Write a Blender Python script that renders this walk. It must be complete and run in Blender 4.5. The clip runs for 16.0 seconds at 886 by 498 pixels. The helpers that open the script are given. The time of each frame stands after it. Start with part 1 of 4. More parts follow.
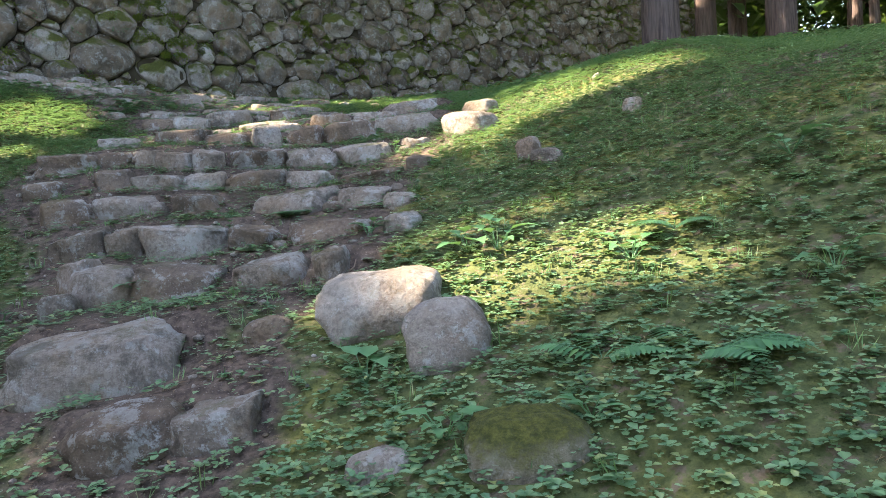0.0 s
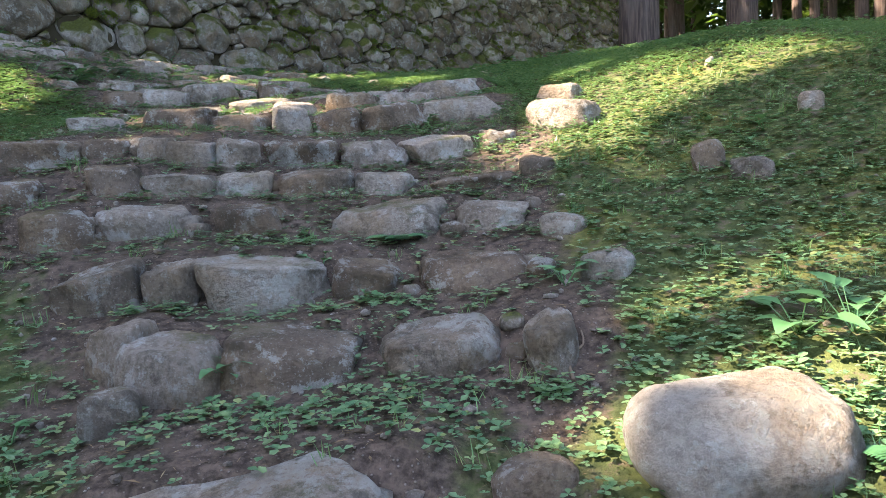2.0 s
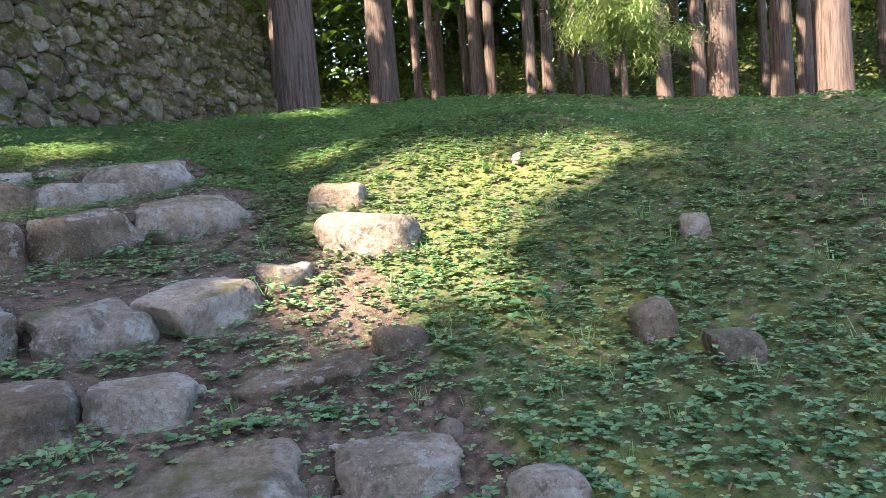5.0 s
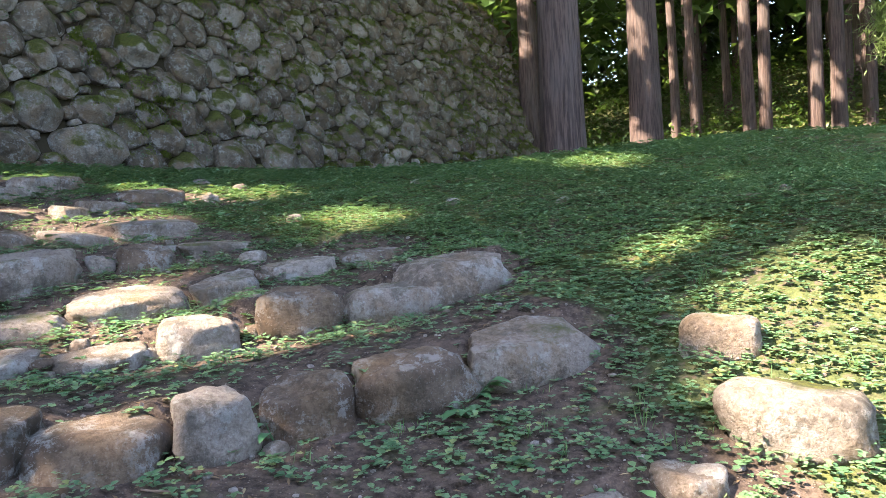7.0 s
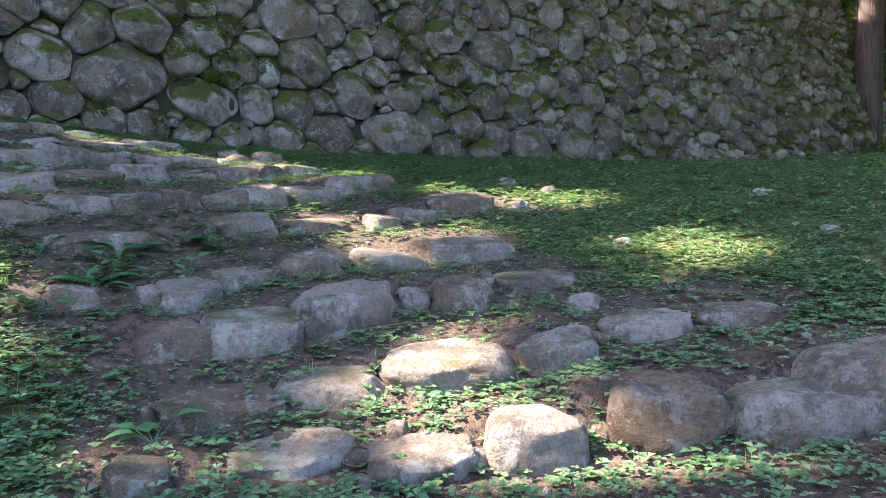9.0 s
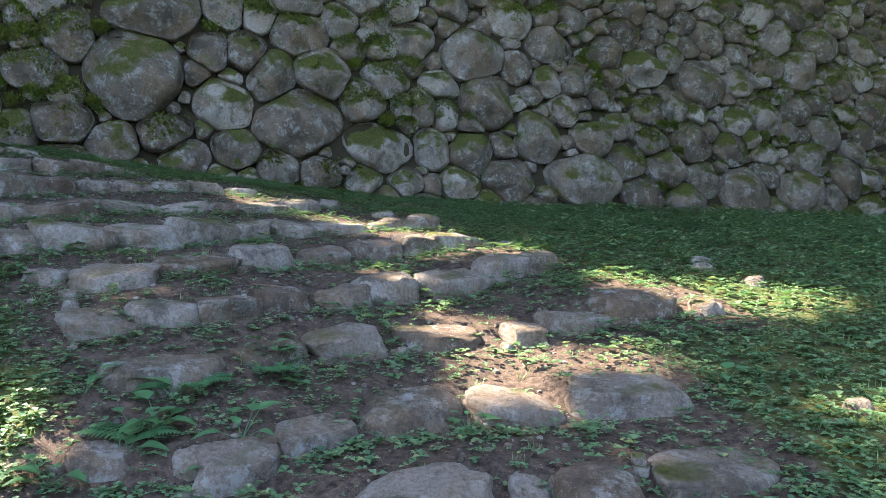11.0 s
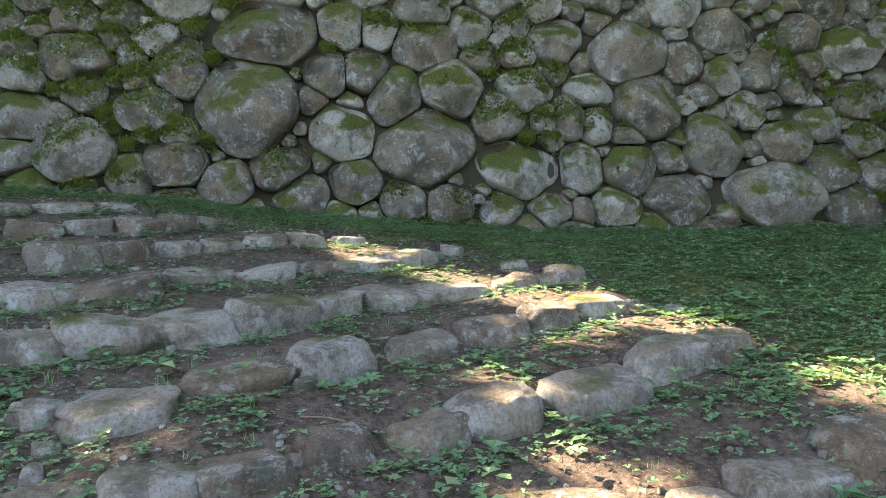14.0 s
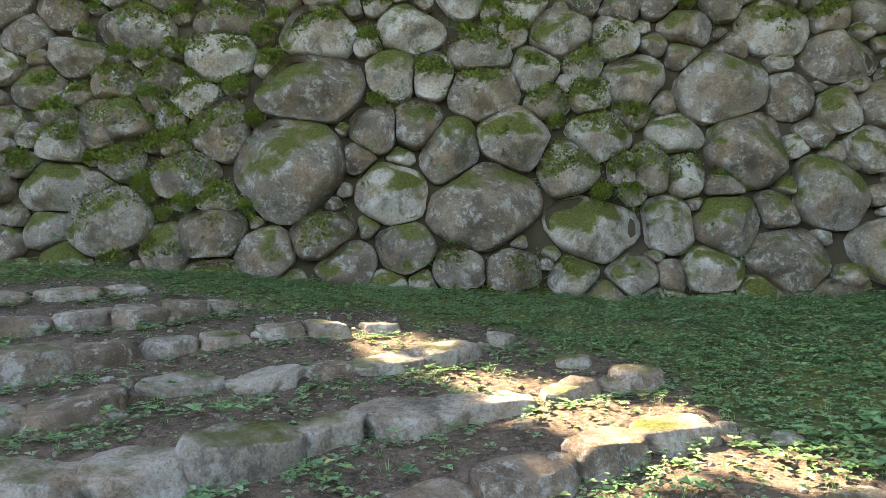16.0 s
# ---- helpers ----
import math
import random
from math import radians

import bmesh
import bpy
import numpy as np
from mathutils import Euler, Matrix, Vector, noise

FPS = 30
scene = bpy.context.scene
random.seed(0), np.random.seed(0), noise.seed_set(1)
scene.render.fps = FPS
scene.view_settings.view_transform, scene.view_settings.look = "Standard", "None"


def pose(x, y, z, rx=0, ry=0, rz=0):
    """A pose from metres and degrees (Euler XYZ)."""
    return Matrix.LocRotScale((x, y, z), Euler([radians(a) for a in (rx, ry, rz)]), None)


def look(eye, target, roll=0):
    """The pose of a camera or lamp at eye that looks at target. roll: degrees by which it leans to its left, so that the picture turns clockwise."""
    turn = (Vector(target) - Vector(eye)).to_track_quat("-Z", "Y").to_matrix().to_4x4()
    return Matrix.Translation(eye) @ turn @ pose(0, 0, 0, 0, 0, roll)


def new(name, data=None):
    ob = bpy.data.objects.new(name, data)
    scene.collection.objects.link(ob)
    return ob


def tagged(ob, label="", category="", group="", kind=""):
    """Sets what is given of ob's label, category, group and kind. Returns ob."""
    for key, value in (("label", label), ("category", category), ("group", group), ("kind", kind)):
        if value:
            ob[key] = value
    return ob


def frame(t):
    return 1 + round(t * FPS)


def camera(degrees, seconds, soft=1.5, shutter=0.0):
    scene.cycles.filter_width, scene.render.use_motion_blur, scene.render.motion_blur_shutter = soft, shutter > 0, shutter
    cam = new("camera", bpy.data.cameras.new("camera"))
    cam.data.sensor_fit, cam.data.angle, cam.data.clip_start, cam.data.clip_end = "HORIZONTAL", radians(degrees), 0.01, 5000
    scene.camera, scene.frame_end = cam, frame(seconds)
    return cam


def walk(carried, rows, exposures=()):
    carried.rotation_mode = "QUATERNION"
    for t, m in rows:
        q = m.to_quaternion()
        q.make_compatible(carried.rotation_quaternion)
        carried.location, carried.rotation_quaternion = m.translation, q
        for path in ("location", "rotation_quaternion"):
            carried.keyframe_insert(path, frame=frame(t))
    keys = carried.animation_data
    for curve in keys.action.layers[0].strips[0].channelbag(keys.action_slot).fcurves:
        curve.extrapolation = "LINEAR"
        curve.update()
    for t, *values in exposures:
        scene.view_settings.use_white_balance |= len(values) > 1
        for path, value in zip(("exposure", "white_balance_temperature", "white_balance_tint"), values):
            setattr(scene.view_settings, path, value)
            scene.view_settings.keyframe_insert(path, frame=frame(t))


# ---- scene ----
cam = camera(63.0, 16.0, soft=0.7)
PATH = [
    (0, (0.230, 0.031, 1.213), (0.143, 2.024, 1.083), -4.55),
    (0.5, (-0.148, 0.307, 1.389), (-0.121, 2.302, 1.256), -4.67),
    (1, (-0.476, 0.600, 1.394), (-0.459, 2.594, 1.242), -4.27),
    (1.5, (-0.693, 0.899, 1.448), (-0.691, 2.890, 1.264), -3.87),
    (2, (-0.982, 1.301, 1.503), (-0.821, 3.284, 1.292), -3.37),
    (2.5, (-1.150, 1.576, 1.648), (-0.770, 3.528, 1.440), -2.27),
    (3, (-1.335, 1.929, 1.799), (-0.851, 3.857, 1.582), -2.86),
    (3.5, (-1.396, 2.196, 1.902), (-0.726, 4.058, 1.607), -2.86),
    (3.7, (-1.417, 2.312, 1.923), (-0.639, 4.130, 1.621), -2.83),
    (5.8, (-1.368, 3.452, 2.316), (-0.219, 5.085, 2.202), -5.18),
    (6, (-1.417, 3.531, 2.412), (-0.282, 5.174, 2.301), -5.17),
    (6.5, (-1.487, 3.807, 2.454), (-0.624, 5.607, 2.334), -4.59),
    (7, (-1.492, 4.151, 2.595), (-0.930, 6.067, 2.488), -3.83),
    (7.5, (-1.541, 4.365, 2.661), (-1.240, 6.339, 2.540), -2.99),
    (8, (-1.649, 4.697, 2.671), (-1.557, 6.691, 2.537), -2.59),
    (8.5, (-1.726, 4.930, 2.869), (-1.742, 6.925, 2.728), -1.62),
    (9, (-1.746, 5.124, 2.945), (-1.928, 7.111, 2.803), -1.58),
    (9.5, (-1.714, 5.445, 3.056), (-2.125, 7.400, 2.974), -1.09),
    (9.7, (-1.706, 5.545, 3.114), (-2.209, 7.479, 3.037), -1.01),
    (11.8, (-1.532, 6.687, 3.573), (-2.328, 8.519, 3.459), 0.06),
    (12, (-1.571, 6.759, 3.577), (-2.406, 8.572, 3.456), -0.21),
    (12.5, (-1.691, 6.983, 3.632), (-2.623, 8.751, 3.553), -1.09),
    (13, (-1.736, 7.270, 3.631), (-2.675, 9.034, 3.560), -1.32),
    (13.5, (-1.787, 7.525, 3.842), (-2.803, 9.246, 3.766), -1.18),
    (14, (-1.983, 7.793, 3.902), (-3.107, 9.446, 3.822), -1.97),
    (14.5, (-2.114, 8.050, 4.050), (-3.330, 9.637, 3.992), -2.11),
    (15, (-2.069, 8.356, 4.094), (-3.341, 9.900, 4.096), -2.28),
    (15.5, (-2.130, 8.661, 4.081), (-3.425, 10.185, 4.081), -2.35),
    (16, (-2.260, 8.955, 4.221), (-3.598, 10.441, 4.258), -3.01),
]
EXPOSURES = ((0.0, 3.25, 7200, 15), (3.0, 3.2, 7000, 16), (6.0, 3.2, 6900, 17), (7.5, 3.2, 6700, 19), (9.0, 3.2, 6350, 20), (12.5, 3.45, 7000, 12), (14.5, 3.8, 7600, 12), (16.0, 3.95, 8100, 12))
walk(cam, [(t, look(eye, target, roll)) for t, eye, target, roll in PATH], EXPOSURES)

# ---- light ----
SUN_FROM = Vector((-1.0, -0.06, 1.08)).normalized()
world = bpy.data.worlds.new("sky")
scene.world = world
world.use_nodes = True
wn = world.node_tree.nodes
sky = wn.new("ShaderNodeTexSky")
sky.sky_type, sky.sun_disc = "NISHITA", False
sky.sun_elevation = math.asin(SUN_FROM.z)
sky.sun_rotation = math.atan2(SUN_FROM.x, SUN_FROM.y)
sky.air_density, sky.dust_density = 1.0, 1.5
wn["Background"].inputs["Strength"].default_value = 0.15
world.node_tree.links.new(sky.outputs["Color"], wn["Background"].inputs["Color"])
sun = new("sun", bpy.data.lights.new("sun", "SUN"))
sun.data.energy, sun.data.angle, sun.data.color = 4.2, radians(0.6), (1.0, 0.9, 0.72)
sun.matrix_world = look((0, 0, 30), Vector((0, 0, 30)) - SUN_FROM)


# ---- materials ----
def material(name, rough=0.85, spec=0.3):
    m = bpy.data.materials.new(name)
    m.use_nodes = True
    nt = m.node_tree
    bsdf = nt.nodes["Principled BSDF"]
    bsdf.inputs["Roughness"].default_value = rough
    bsdf.inputs["Specular IOR Level"].default_value = spec
    return m, nt, bsdf


def node(nt, kind, **values):
    n = nt.nodes.new(kind)
    for key, v in values.items():
        key = key.replace("_", " ")
        for s in n.inputs:
            if s.name.lower() == key.lower():
                s.default_value = v
                break
    return n


def grain(nt, scale, detail=5.0, rough=0.6, source=None, stretch=(1, 1, 1)):
    """Noise in metres of the object's own space or the world's."""
    tex = node(nt, "ShaderNodeTexNoise", scale=scale, detail=detail, roughness=rough)
    if source is not None:
        mp = nt.nodes.new("ShaderNodeMapping")
        mp.inputs["Scale"].default_value = stretch
        nt.links.new(source, mp.inputs["Vector"])
        nt.links.new(mp.outputs["Vector"], tex.inputs["Vector"])
    return tex.outputs["Fac"]


def ramp(nt, value, lo, hi, a=0.0, b=1.0):
    r = nt.nodes.new("ShaderNodeMapRange")
    r.interpolation_type = "SMOOTHSTEP"
    for i, v in enumerate((lo, hi, a, b)):
        r.inputs[i + 1].default_value = v
    nt.links.new(value, r.inputs[0])
    return r.outputs[0]


def blend(nt, fac, a, b, how="MIX"):
    m = nt.nodes.new("ShaderNodeMix")
    m.data_type, m.blend_type = "RGBA", how
    for sock, v in ((m.inputs[0], fac), (m.inputs[6], a), (m.inputs[7], b)):
        if isinstance(v, (int, float)):
            sock.default_value = v
        elif isinstance(v, tuple):
            sock.default_value = (*v, 1)
        else:
            nt.links.new(v, sock)
    return m.outputs[2]


def calc(nt, how, a, b):
    m = nt.nodes.new("ShaderNodeMath")
    m.operation = how
    for sock, v in zip(m.inputs, (a, b)):
        if isinstance(v, (int, float)):
            sock.default_value = v
        else:
            nt.links.new(v, sock)
    return m.outputs[0]


def bump(nt, bsdf, value, strength, dist):
    b = nt.nodes.new("ShaderNodeBump")
    b.inputs["Strength"].default_value, b.inputs["Distance"].default_value = strength, dist
    nt.links.new(value, b.inputs["Height"])
    nt.links.new(b.outputs["Normal"], bsdf.inputs["Normal"])


def stone_material(name, dark, mid, light, lichen, moss_low, moss_high, per_island=False, sombre=0.3):
    m, nt, bsdf = material(name, 0.9, 0.25)
    geo = nt.nodes.new("ShaderNodeNewGeometry")
    pos = geo.outputs["Position"]
    rnd = geo.outputs["Random Per Island"] if per_island else nt.nodes.new("ShaderNodeObjectInfo").outputs["Random"]
    big = grain(nt, 4.0, 5, 0.6, pos)
    fine = grain(nt, 42.0, 6, 0.75, pos)
    spots = grain(nt, 9.0, 7, 0.7, pos)
    own = nt.nodes.new("ShaderNodeTexWhiteNoise")
    own.noise_dimensions = "1D"
    nt.links.new(calc(nt, "MULTIPLY", rnd, 91.7), own.inputs["W"])
    col = blend(nt, ramp(nt, big, 0.32, 0.66), dark, mid)
    tone = calc(nt, "ADD", calc(nt, "MULTIPLY", rnd, 0.75), calc(nt, "MULTIPLY", grain(nt, 1.6, 3, 0.5, pos), 0.5))
    col = blend(nt, ramp(nt, tone, 0.35, 0.95, 0.0, 0.9), col, light)
    col = blend(nt, ramp(nt, own.outputs["Value"], 0.45, 1.0, 0.0, sombre), col, dark)
    col = blend(nt, ramp(nt, fine, 0.42, 0.64, 0.0, 0.5), col, tuple(c * 0.4 for c in mid))
    scab = grain(nt, 5.5, 8, 0.78, pos)
    col = blend(nt, ramp(nt, scab, 0.535, 0.575, 0.0, lichen), col, blend(nt, ramp(nt, fine, 0.35, 0.6), (0.3, 0.3, 0.28), (0.5, 0.5, 0.47)))
    col = blend(nt, ramp(nt, spots, 0.57, 0.62, 0.0, lichen), col, (0.44, 0.43, 0.41))
    flecks = grain(nt, 90.0, 3, 0.6, pos)
    col = blend(nt, ramp(nt, flecks, 0.6, 0.66, 0.0, 0.3), col, (0.5, 0.48, 0.45))
    stains = grain(nt, 3.4, 8, 0.78, pos, (1, 1, 0.7))
    col = blend(nt, ramp(nt, stains, 0.5, 0.6, 0.0, 0.65), col, (0.06, 0.05, 0.036))
    rust = grain(nt, 2.6, 5, 0.65, pos, (1.3, 1, 1))
    col = blend(nt, ramp(nt, rust, 0.46, 0.64, 0.0, 0.6), col, blend(nt, ramp(nt, fine, 0.35, 0.65), (0.27, 0.185, 0.115), (0.13, 0.085, 0.05)))
    up = nt.nodes.new("ShaderNodeSeparateXYZ")
    nt.links.new(geo.outputs["Normal"], up.inputs[0])
    patch = grain(nt, 2.2, 5, 0.6, pos)
    mossy = calc(nt, "ADD", calc(nt, "MULTIPLY", up.outputs[2], 0.28), calc(nt, "ADD", patch, calc(nt, "MULTIPLY", rnd, 0.16)))
    mossy = calc(nt, "ADD", mossy, calc(nt, "MULTIPLY", fine, 0.12))
    mask = ramp(nt, mossy, moss_low, moss_high)
    green = blend(nt, ramp(nt, fine, 0.35, 0.7), (0.04, 0.046, 0.01), (0.13, 0.135, 0.028))
    col = blend(nt, mask, col, green)
    nt.links.new(col, bsdf.inputs["Base Color"])
    rough = calc(nt, "ADD", calc(nt, "MULTIPLY", fine, 0.9), calc(nt, "MULTIPLY", spots, 0.7))
    bump(nt, bsdf, rough, 1.0, 0.034)
    return m


STEP_STONE = stone_material("step_stone", (0.095, 0.064, 0.045), (0.23, 0.168, 0.125), (0.38, 0.328, 0.282), 0.5, 0.93, 1.15)
PALE_STONE = stone_material("pale_stone", (0.24, 0.19, 0.15), (0.38, 0.335, 0.295), (0.5, 0.46, 0.42), 0.6, 1.15, 1.3)
MOSSY_STONE = stone_material("mossy_stone", (0.13, 0.11, 0.08), (0.22, 0.19, 0.14), (0.27, 0.24, 0.18), 0.3, 0.72, 0.95)
WALL_STONE = stone_material("wall_stone", (0.085, 0.065, 0.046), (0.21, 0.165, 0.122), (0.41, 0.365, 0.315), 0.45, 0.74, 0.88, False, 0.85)
WALL_STONE_FAR = stone_material("wall_stone_far", (0.085, 0.065, 0.046), (0.21, 0.165, 0.122), (0.41, 0.365, 0.315), 0.45, 0.74, 0.88, True, 0.85)


def ground_material():
    m, nt, bsdf = material("forest_ground", 0.95, 0.15)
    geo = nt.nodes.new("ShaderNodeNewGeometry")
    pos = geo.outputs["Position"]
    att = nt.nodes.new("ShaderNodeAttribute")
    att.attribute_name = "cover"
    n1, n2, n3 = grain(nt, 1.7, 5, 0.6, pos), grain(nt, 26, 6, 0.7, pos), grain(nt, 7, 5, 0.65, pos)
    dirt = blend(nt, ramp(nt, n2, 0.35, 0.68), (0.032, 0.023, 0.018), (0.125, 0.09, 0.07))
    dirt = blend(nt, ramp(nt, n3, 0.45, 0.7, 0, 0.6), dirt, (0.12, 0.085, 0.066))
    chips = node(nt, "ShaderNodeTexVoronoi", scale=55.0)
    nt.links.new(pos, chips.inputs["Vector"])
    dirt = blend(nt, ramp(nt, chips.outputs["Distance"], 0.1, 0.24, 0.5, 0.0), dirt, (0.3, 0.255, 0.22))
    moss = blend(nt, ramp(nt, n2, 0.3, 0.7), (0.034, 0.046, 0.018), (0.095, 0.11, 0.04))
    moss = blend(nt, ramp(nt, n1, 0.47, 0.68, 0, 0.4), moss, blend(nt, ramp(nt, n2, 0.35, 0.65), (0.1, 0.095, 0.022), (0.25, 0.215, 0.055)))
    scuff = grain(nt, 13, 6, 0.7, pos)
    moss = blend(nt, ramp(nt, scuff, 0.53, 0.62, 0, 0.85), moss, dirt)
    mask = calc(nt, "ADD", att.outputs["Fac"], calc(nt, "MULTIPLY", calc(nt, "SUBTRACT", n3, 0.5), 1.3))
    col = blend(nt, ramp(nt, mask, 0.3, 0.75), dirt, moss)
    nt.links.new(col, bsdf.inputs["Base Color"])
    h = calc(nt, "ADD", n2, calc(nt, "MULTIPLY", ramp(nt, chips.outputs["Distance"], 0.0, 0.35, 1.0, 0.0), 0.5))
    bump(nt, bsdf, h, 0.7, 0.02)
    return m


def leaf_material(name, a, b, c, glow=0.22, rough=0.4):
    m, nt, bsdf = material(name, rough, 0.6)
    geo = nt.nodes.new("ShaderNodeNewGeometry")
    rnd = geo.outputs["Random Per Island"]
    patch = grain(nt, 1.3, 3, 0.5, geo.outputs["Position"])
    col = blend(nt, ramp(nt, rnd, 0.0, 0.8), a, b)
    col = blend(nt, ramp(nt, rnd, 0.86, 1.0), col, c)
    col = blend(nt, ramp(nt, patch, 0.35, 0.7, 0.0, 0.5), col, b)
    nt.links.new(col, bsdf.inputs["Base Color"])
    thin = nt.nodes.new("ShaderNodeBsdfTranslucent")
    nt.links.new(blend(nt, 0.4, col, (0.18, 0.3, 0.03)), thin.inputs["Color"])
    mix = nt.nodes.new("ShaderNodeMixShader")
    mix.inputs[0].default_value = glow
    nt.links.new(bsdf.outputs[0], mix.inputs[1])
    nt.links.new(thin.outputs[0], mix.inputs[2])
    nt.links.new(mix.outputs[0], nt.nodes["Material Output"].inputs["Surface"])
    return m


def bark_material(name, dark, light):
    m, nt, bsdf = material(name, 0.92, 0.2)
    tc = nt.nodes.new("ShaderNodeNewGeometry").outputs["Position"]
    strips = grain(nt, 1.0, 6, 0.65, tc, (26, 26, 1.6))
    broad = grain(nt, 1.0, 4, 0.5, tc, (5, 5, 0.7))
    col = blend(nt, ramp(nt, strips, 0.35, 0.65), dark, light)
    col = blend(nt, ramp(nt, broad, 0.4, 0.7, 0, 0.5), col, tuple(0.6 * d + 0.05 for d in light))
    nt.links.new(col, bsdf.inputs["Base Color"])
    bump(nt, bsdf, strips, 0.9, 0.03)
    return m


GROUND = ground_material()
LEAF = leaf_material("ground_leaf", (0.045, 0.13, 0.06), (0.14, 0.245, 0.115), (0.28, 0.3, 0.11), 0.28)
WEED = leaf_material("weed_leaf", (0.04, 0.125, 0.055), (0.08, 0.2, 0.08), (0.13, 0.24, 0.07))
GRASS = leaf_material("grass_blade", (0.065, 0.165, 0.06), (0.14, 0.26, 0.08), (0.3, 0.27, 0.12))
LITTER = leaf_material("dry_litter", (0.12, 0.07, 0.035), (0.2, 0.12, 0.06), (0.3, 0.22, 0.12), 0.1, 0.8)
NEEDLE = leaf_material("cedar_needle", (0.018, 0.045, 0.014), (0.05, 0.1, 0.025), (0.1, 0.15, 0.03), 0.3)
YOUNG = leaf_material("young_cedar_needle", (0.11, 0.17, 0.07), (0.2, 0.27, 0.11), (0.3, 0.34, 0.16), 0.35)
BUSH = leaf_material("bush_leaf", (0.022, 0.052, 0.014), (0.055, 0.11, 0.024), (0.12, 0.18, 0.03), 0.4)
BARK = bark_material("cedar_bark", (0.045, 0.031, 0.028), (0.125, 0.087, 0.074))
MOSS = leaf_material("moss_tuft", (0.05, 0.075, 0.01), (0.14, 0.175, 0.02), (0.22, 0.23, 0.035), 0.3, 0.8)
PEBBLE = stone_material("pebble", (0.15, 0.12, 0.1), (0.3, 0.25, 0.21), (0.45, 0.4, 0.36), 0.3, 1.4, 1.5, True)
EARTH, _nt, _b = material("packed_earth", 1.0, 0.1)
_g = grain(_nt, 6, 5, 0.6, _nt.nodes.new("ShaderNodeNewGeometry").outputs["Position"])
_nt.links.new(blend(_nt, _g, (0.02, 0.016, 0.01), (0.065, 0.053, 0.034)), _b.inputs["Base Color"])
TWIG, _nt, _b = material("dead_twig", 0.9, 0.2)
_g = grain(_nt, 40, 4, 0.6, _nt.nodes.new("ShaderNodeNewGeometry").outputs["Position"])
_nt.links.new(blend(_nt, _g, (0.1, 0.065, 0.045), (0.26, 0.19, 0.14)), _b.inputs["Base Color"])


# ---- mesh helpers ----
def mesh_of(name, verts, faces, mat, smooth=True):
    """A mesh from arrays; faces is an (n, k) array of corner numbers."""
    verts, faces = np.asarray(verts, dtype=np.float32), np.asarray(faces, dtype=np.int32)
    me = bpy.data.meshes.new(name)
    n, k = faces.shape
    me.vertices.add(len(verts))
    me.vertices.foreach_set("co", verts.ravel())
    me.loops.add(n * k)
    me.loops.foreach_set("vertex_index", faces.ravel())
    me.polygons.add(n)
    me.polygons.foreach_set("loop_start", np.arange(0, n * k, k, dtype=np.int32))
    me.polygons.foreach_set("use_smooth", np.full(n, smooth))
    me.update(calc_edges=True)
    me.materials.append(mat)
    return me


def child(name, me, parent, label=""):
    ob = new(name, me)
    ob.parent = parent
    if label:
        ob["label"] = label
    return ob


rng = np.random.default_rng(7)


def wave(p, freq, seed, octaves=3):
    """Smooth cheap noise for arrays of points, about -1 to 1."""
    r = np.random.default_rng(seed)
    total, amp = 0.0, 1.0
    for _ in range(octaves):
        k = r.normal(size=(5, p.shape[-1])) * freq
        total = total + amp * np.sin(p @ k.T + r.uniform(0, 6.28, 5)).mean(-1) * 1.6
        freq, amp = freq * 2.1, amp * 0.5
    return total


# ---- lie of the land ----
HILL = (2.412, 1.633, -0.76, -0.023, 0.114, -0.01, 0.426, -0.655, -0.097, 0.113, -0.047, 0.568, -0.295, -0.067, -0.074, -0.347, 0.192, 0.185, -0.097, 0.064, 0.025, 0.343, -0.247, 0.19, 0.243, 0.258)
# each step, from the lowest up: x, y, width, depth, rise, turn of its stones
STEPS = []
STEPS.append(((-0.99, 2.36, 0.43, 0.24, 0.21, 4), (-0.67, 2.35, 0.28, 0.17, 0.17, 4),))
STEPS.append(((-1.34, 2.87, 0.75, 0.34, 0.3, 0),))
STEPS.append(((-1.9, 3.8, 0.22, 0.17, 0.22, -34), (-1.7, 3.66, 0.34, 0.18, 0.24, -15), (-1.33, 3.71, 0.49, 0.29, 0.21, -2), (-0.81, 3.67, 0.43, 0.26, 0.16, -9), (-0.47, 3.52, 0.17, 0.17, 0.19, -17),))
STEPS.append(((-2.13, 4.27, 0.34, 0.19, 0.22, 4), (-1.85, 4.27, 0.21, 0.17, 0.22, -7), (-1.47, 4.26, 0.58, 0.34, 0.25, -3), (-1.06, 4.23, 0.28, 0.17, 0.15, -3), (-0.63, 4.19, 0.45, 0.27, 0.15, -12),))
STEPS.append(((-2.48, 4.78, 0.32, 0.18, 0.22, 13), (-2.13, 4.89, 0.41, 0.24, 0.19, 7), (-1.64, 4.9, 0.36, 0.21, 0.18, -5), (-0.94, 4.84, 0.55, 0.33, 0.18, -9), (-0.45, 4.71, 0.33, 0.2, 0.14, -8),))
STEPS.append(((-2.86, 5.19, 0.27, 0.17, 0.16, 13), (-2.39, 5.3, 0.32, 0.19, 0.19, 4), (-2.04, 5.28, 0.4, 0.24, 0.17, 2), (-1.72, 5.32, 0.3, 0.18, 0.15, 7), (-1.34, 5.38, 0.45, 0.27, 0.17, 1), (-0.97, 5.34, 0.33, 0.2, 0.14, -8), (-0.49, 5.28, 0.51, 0.31, 0.11, -14),))
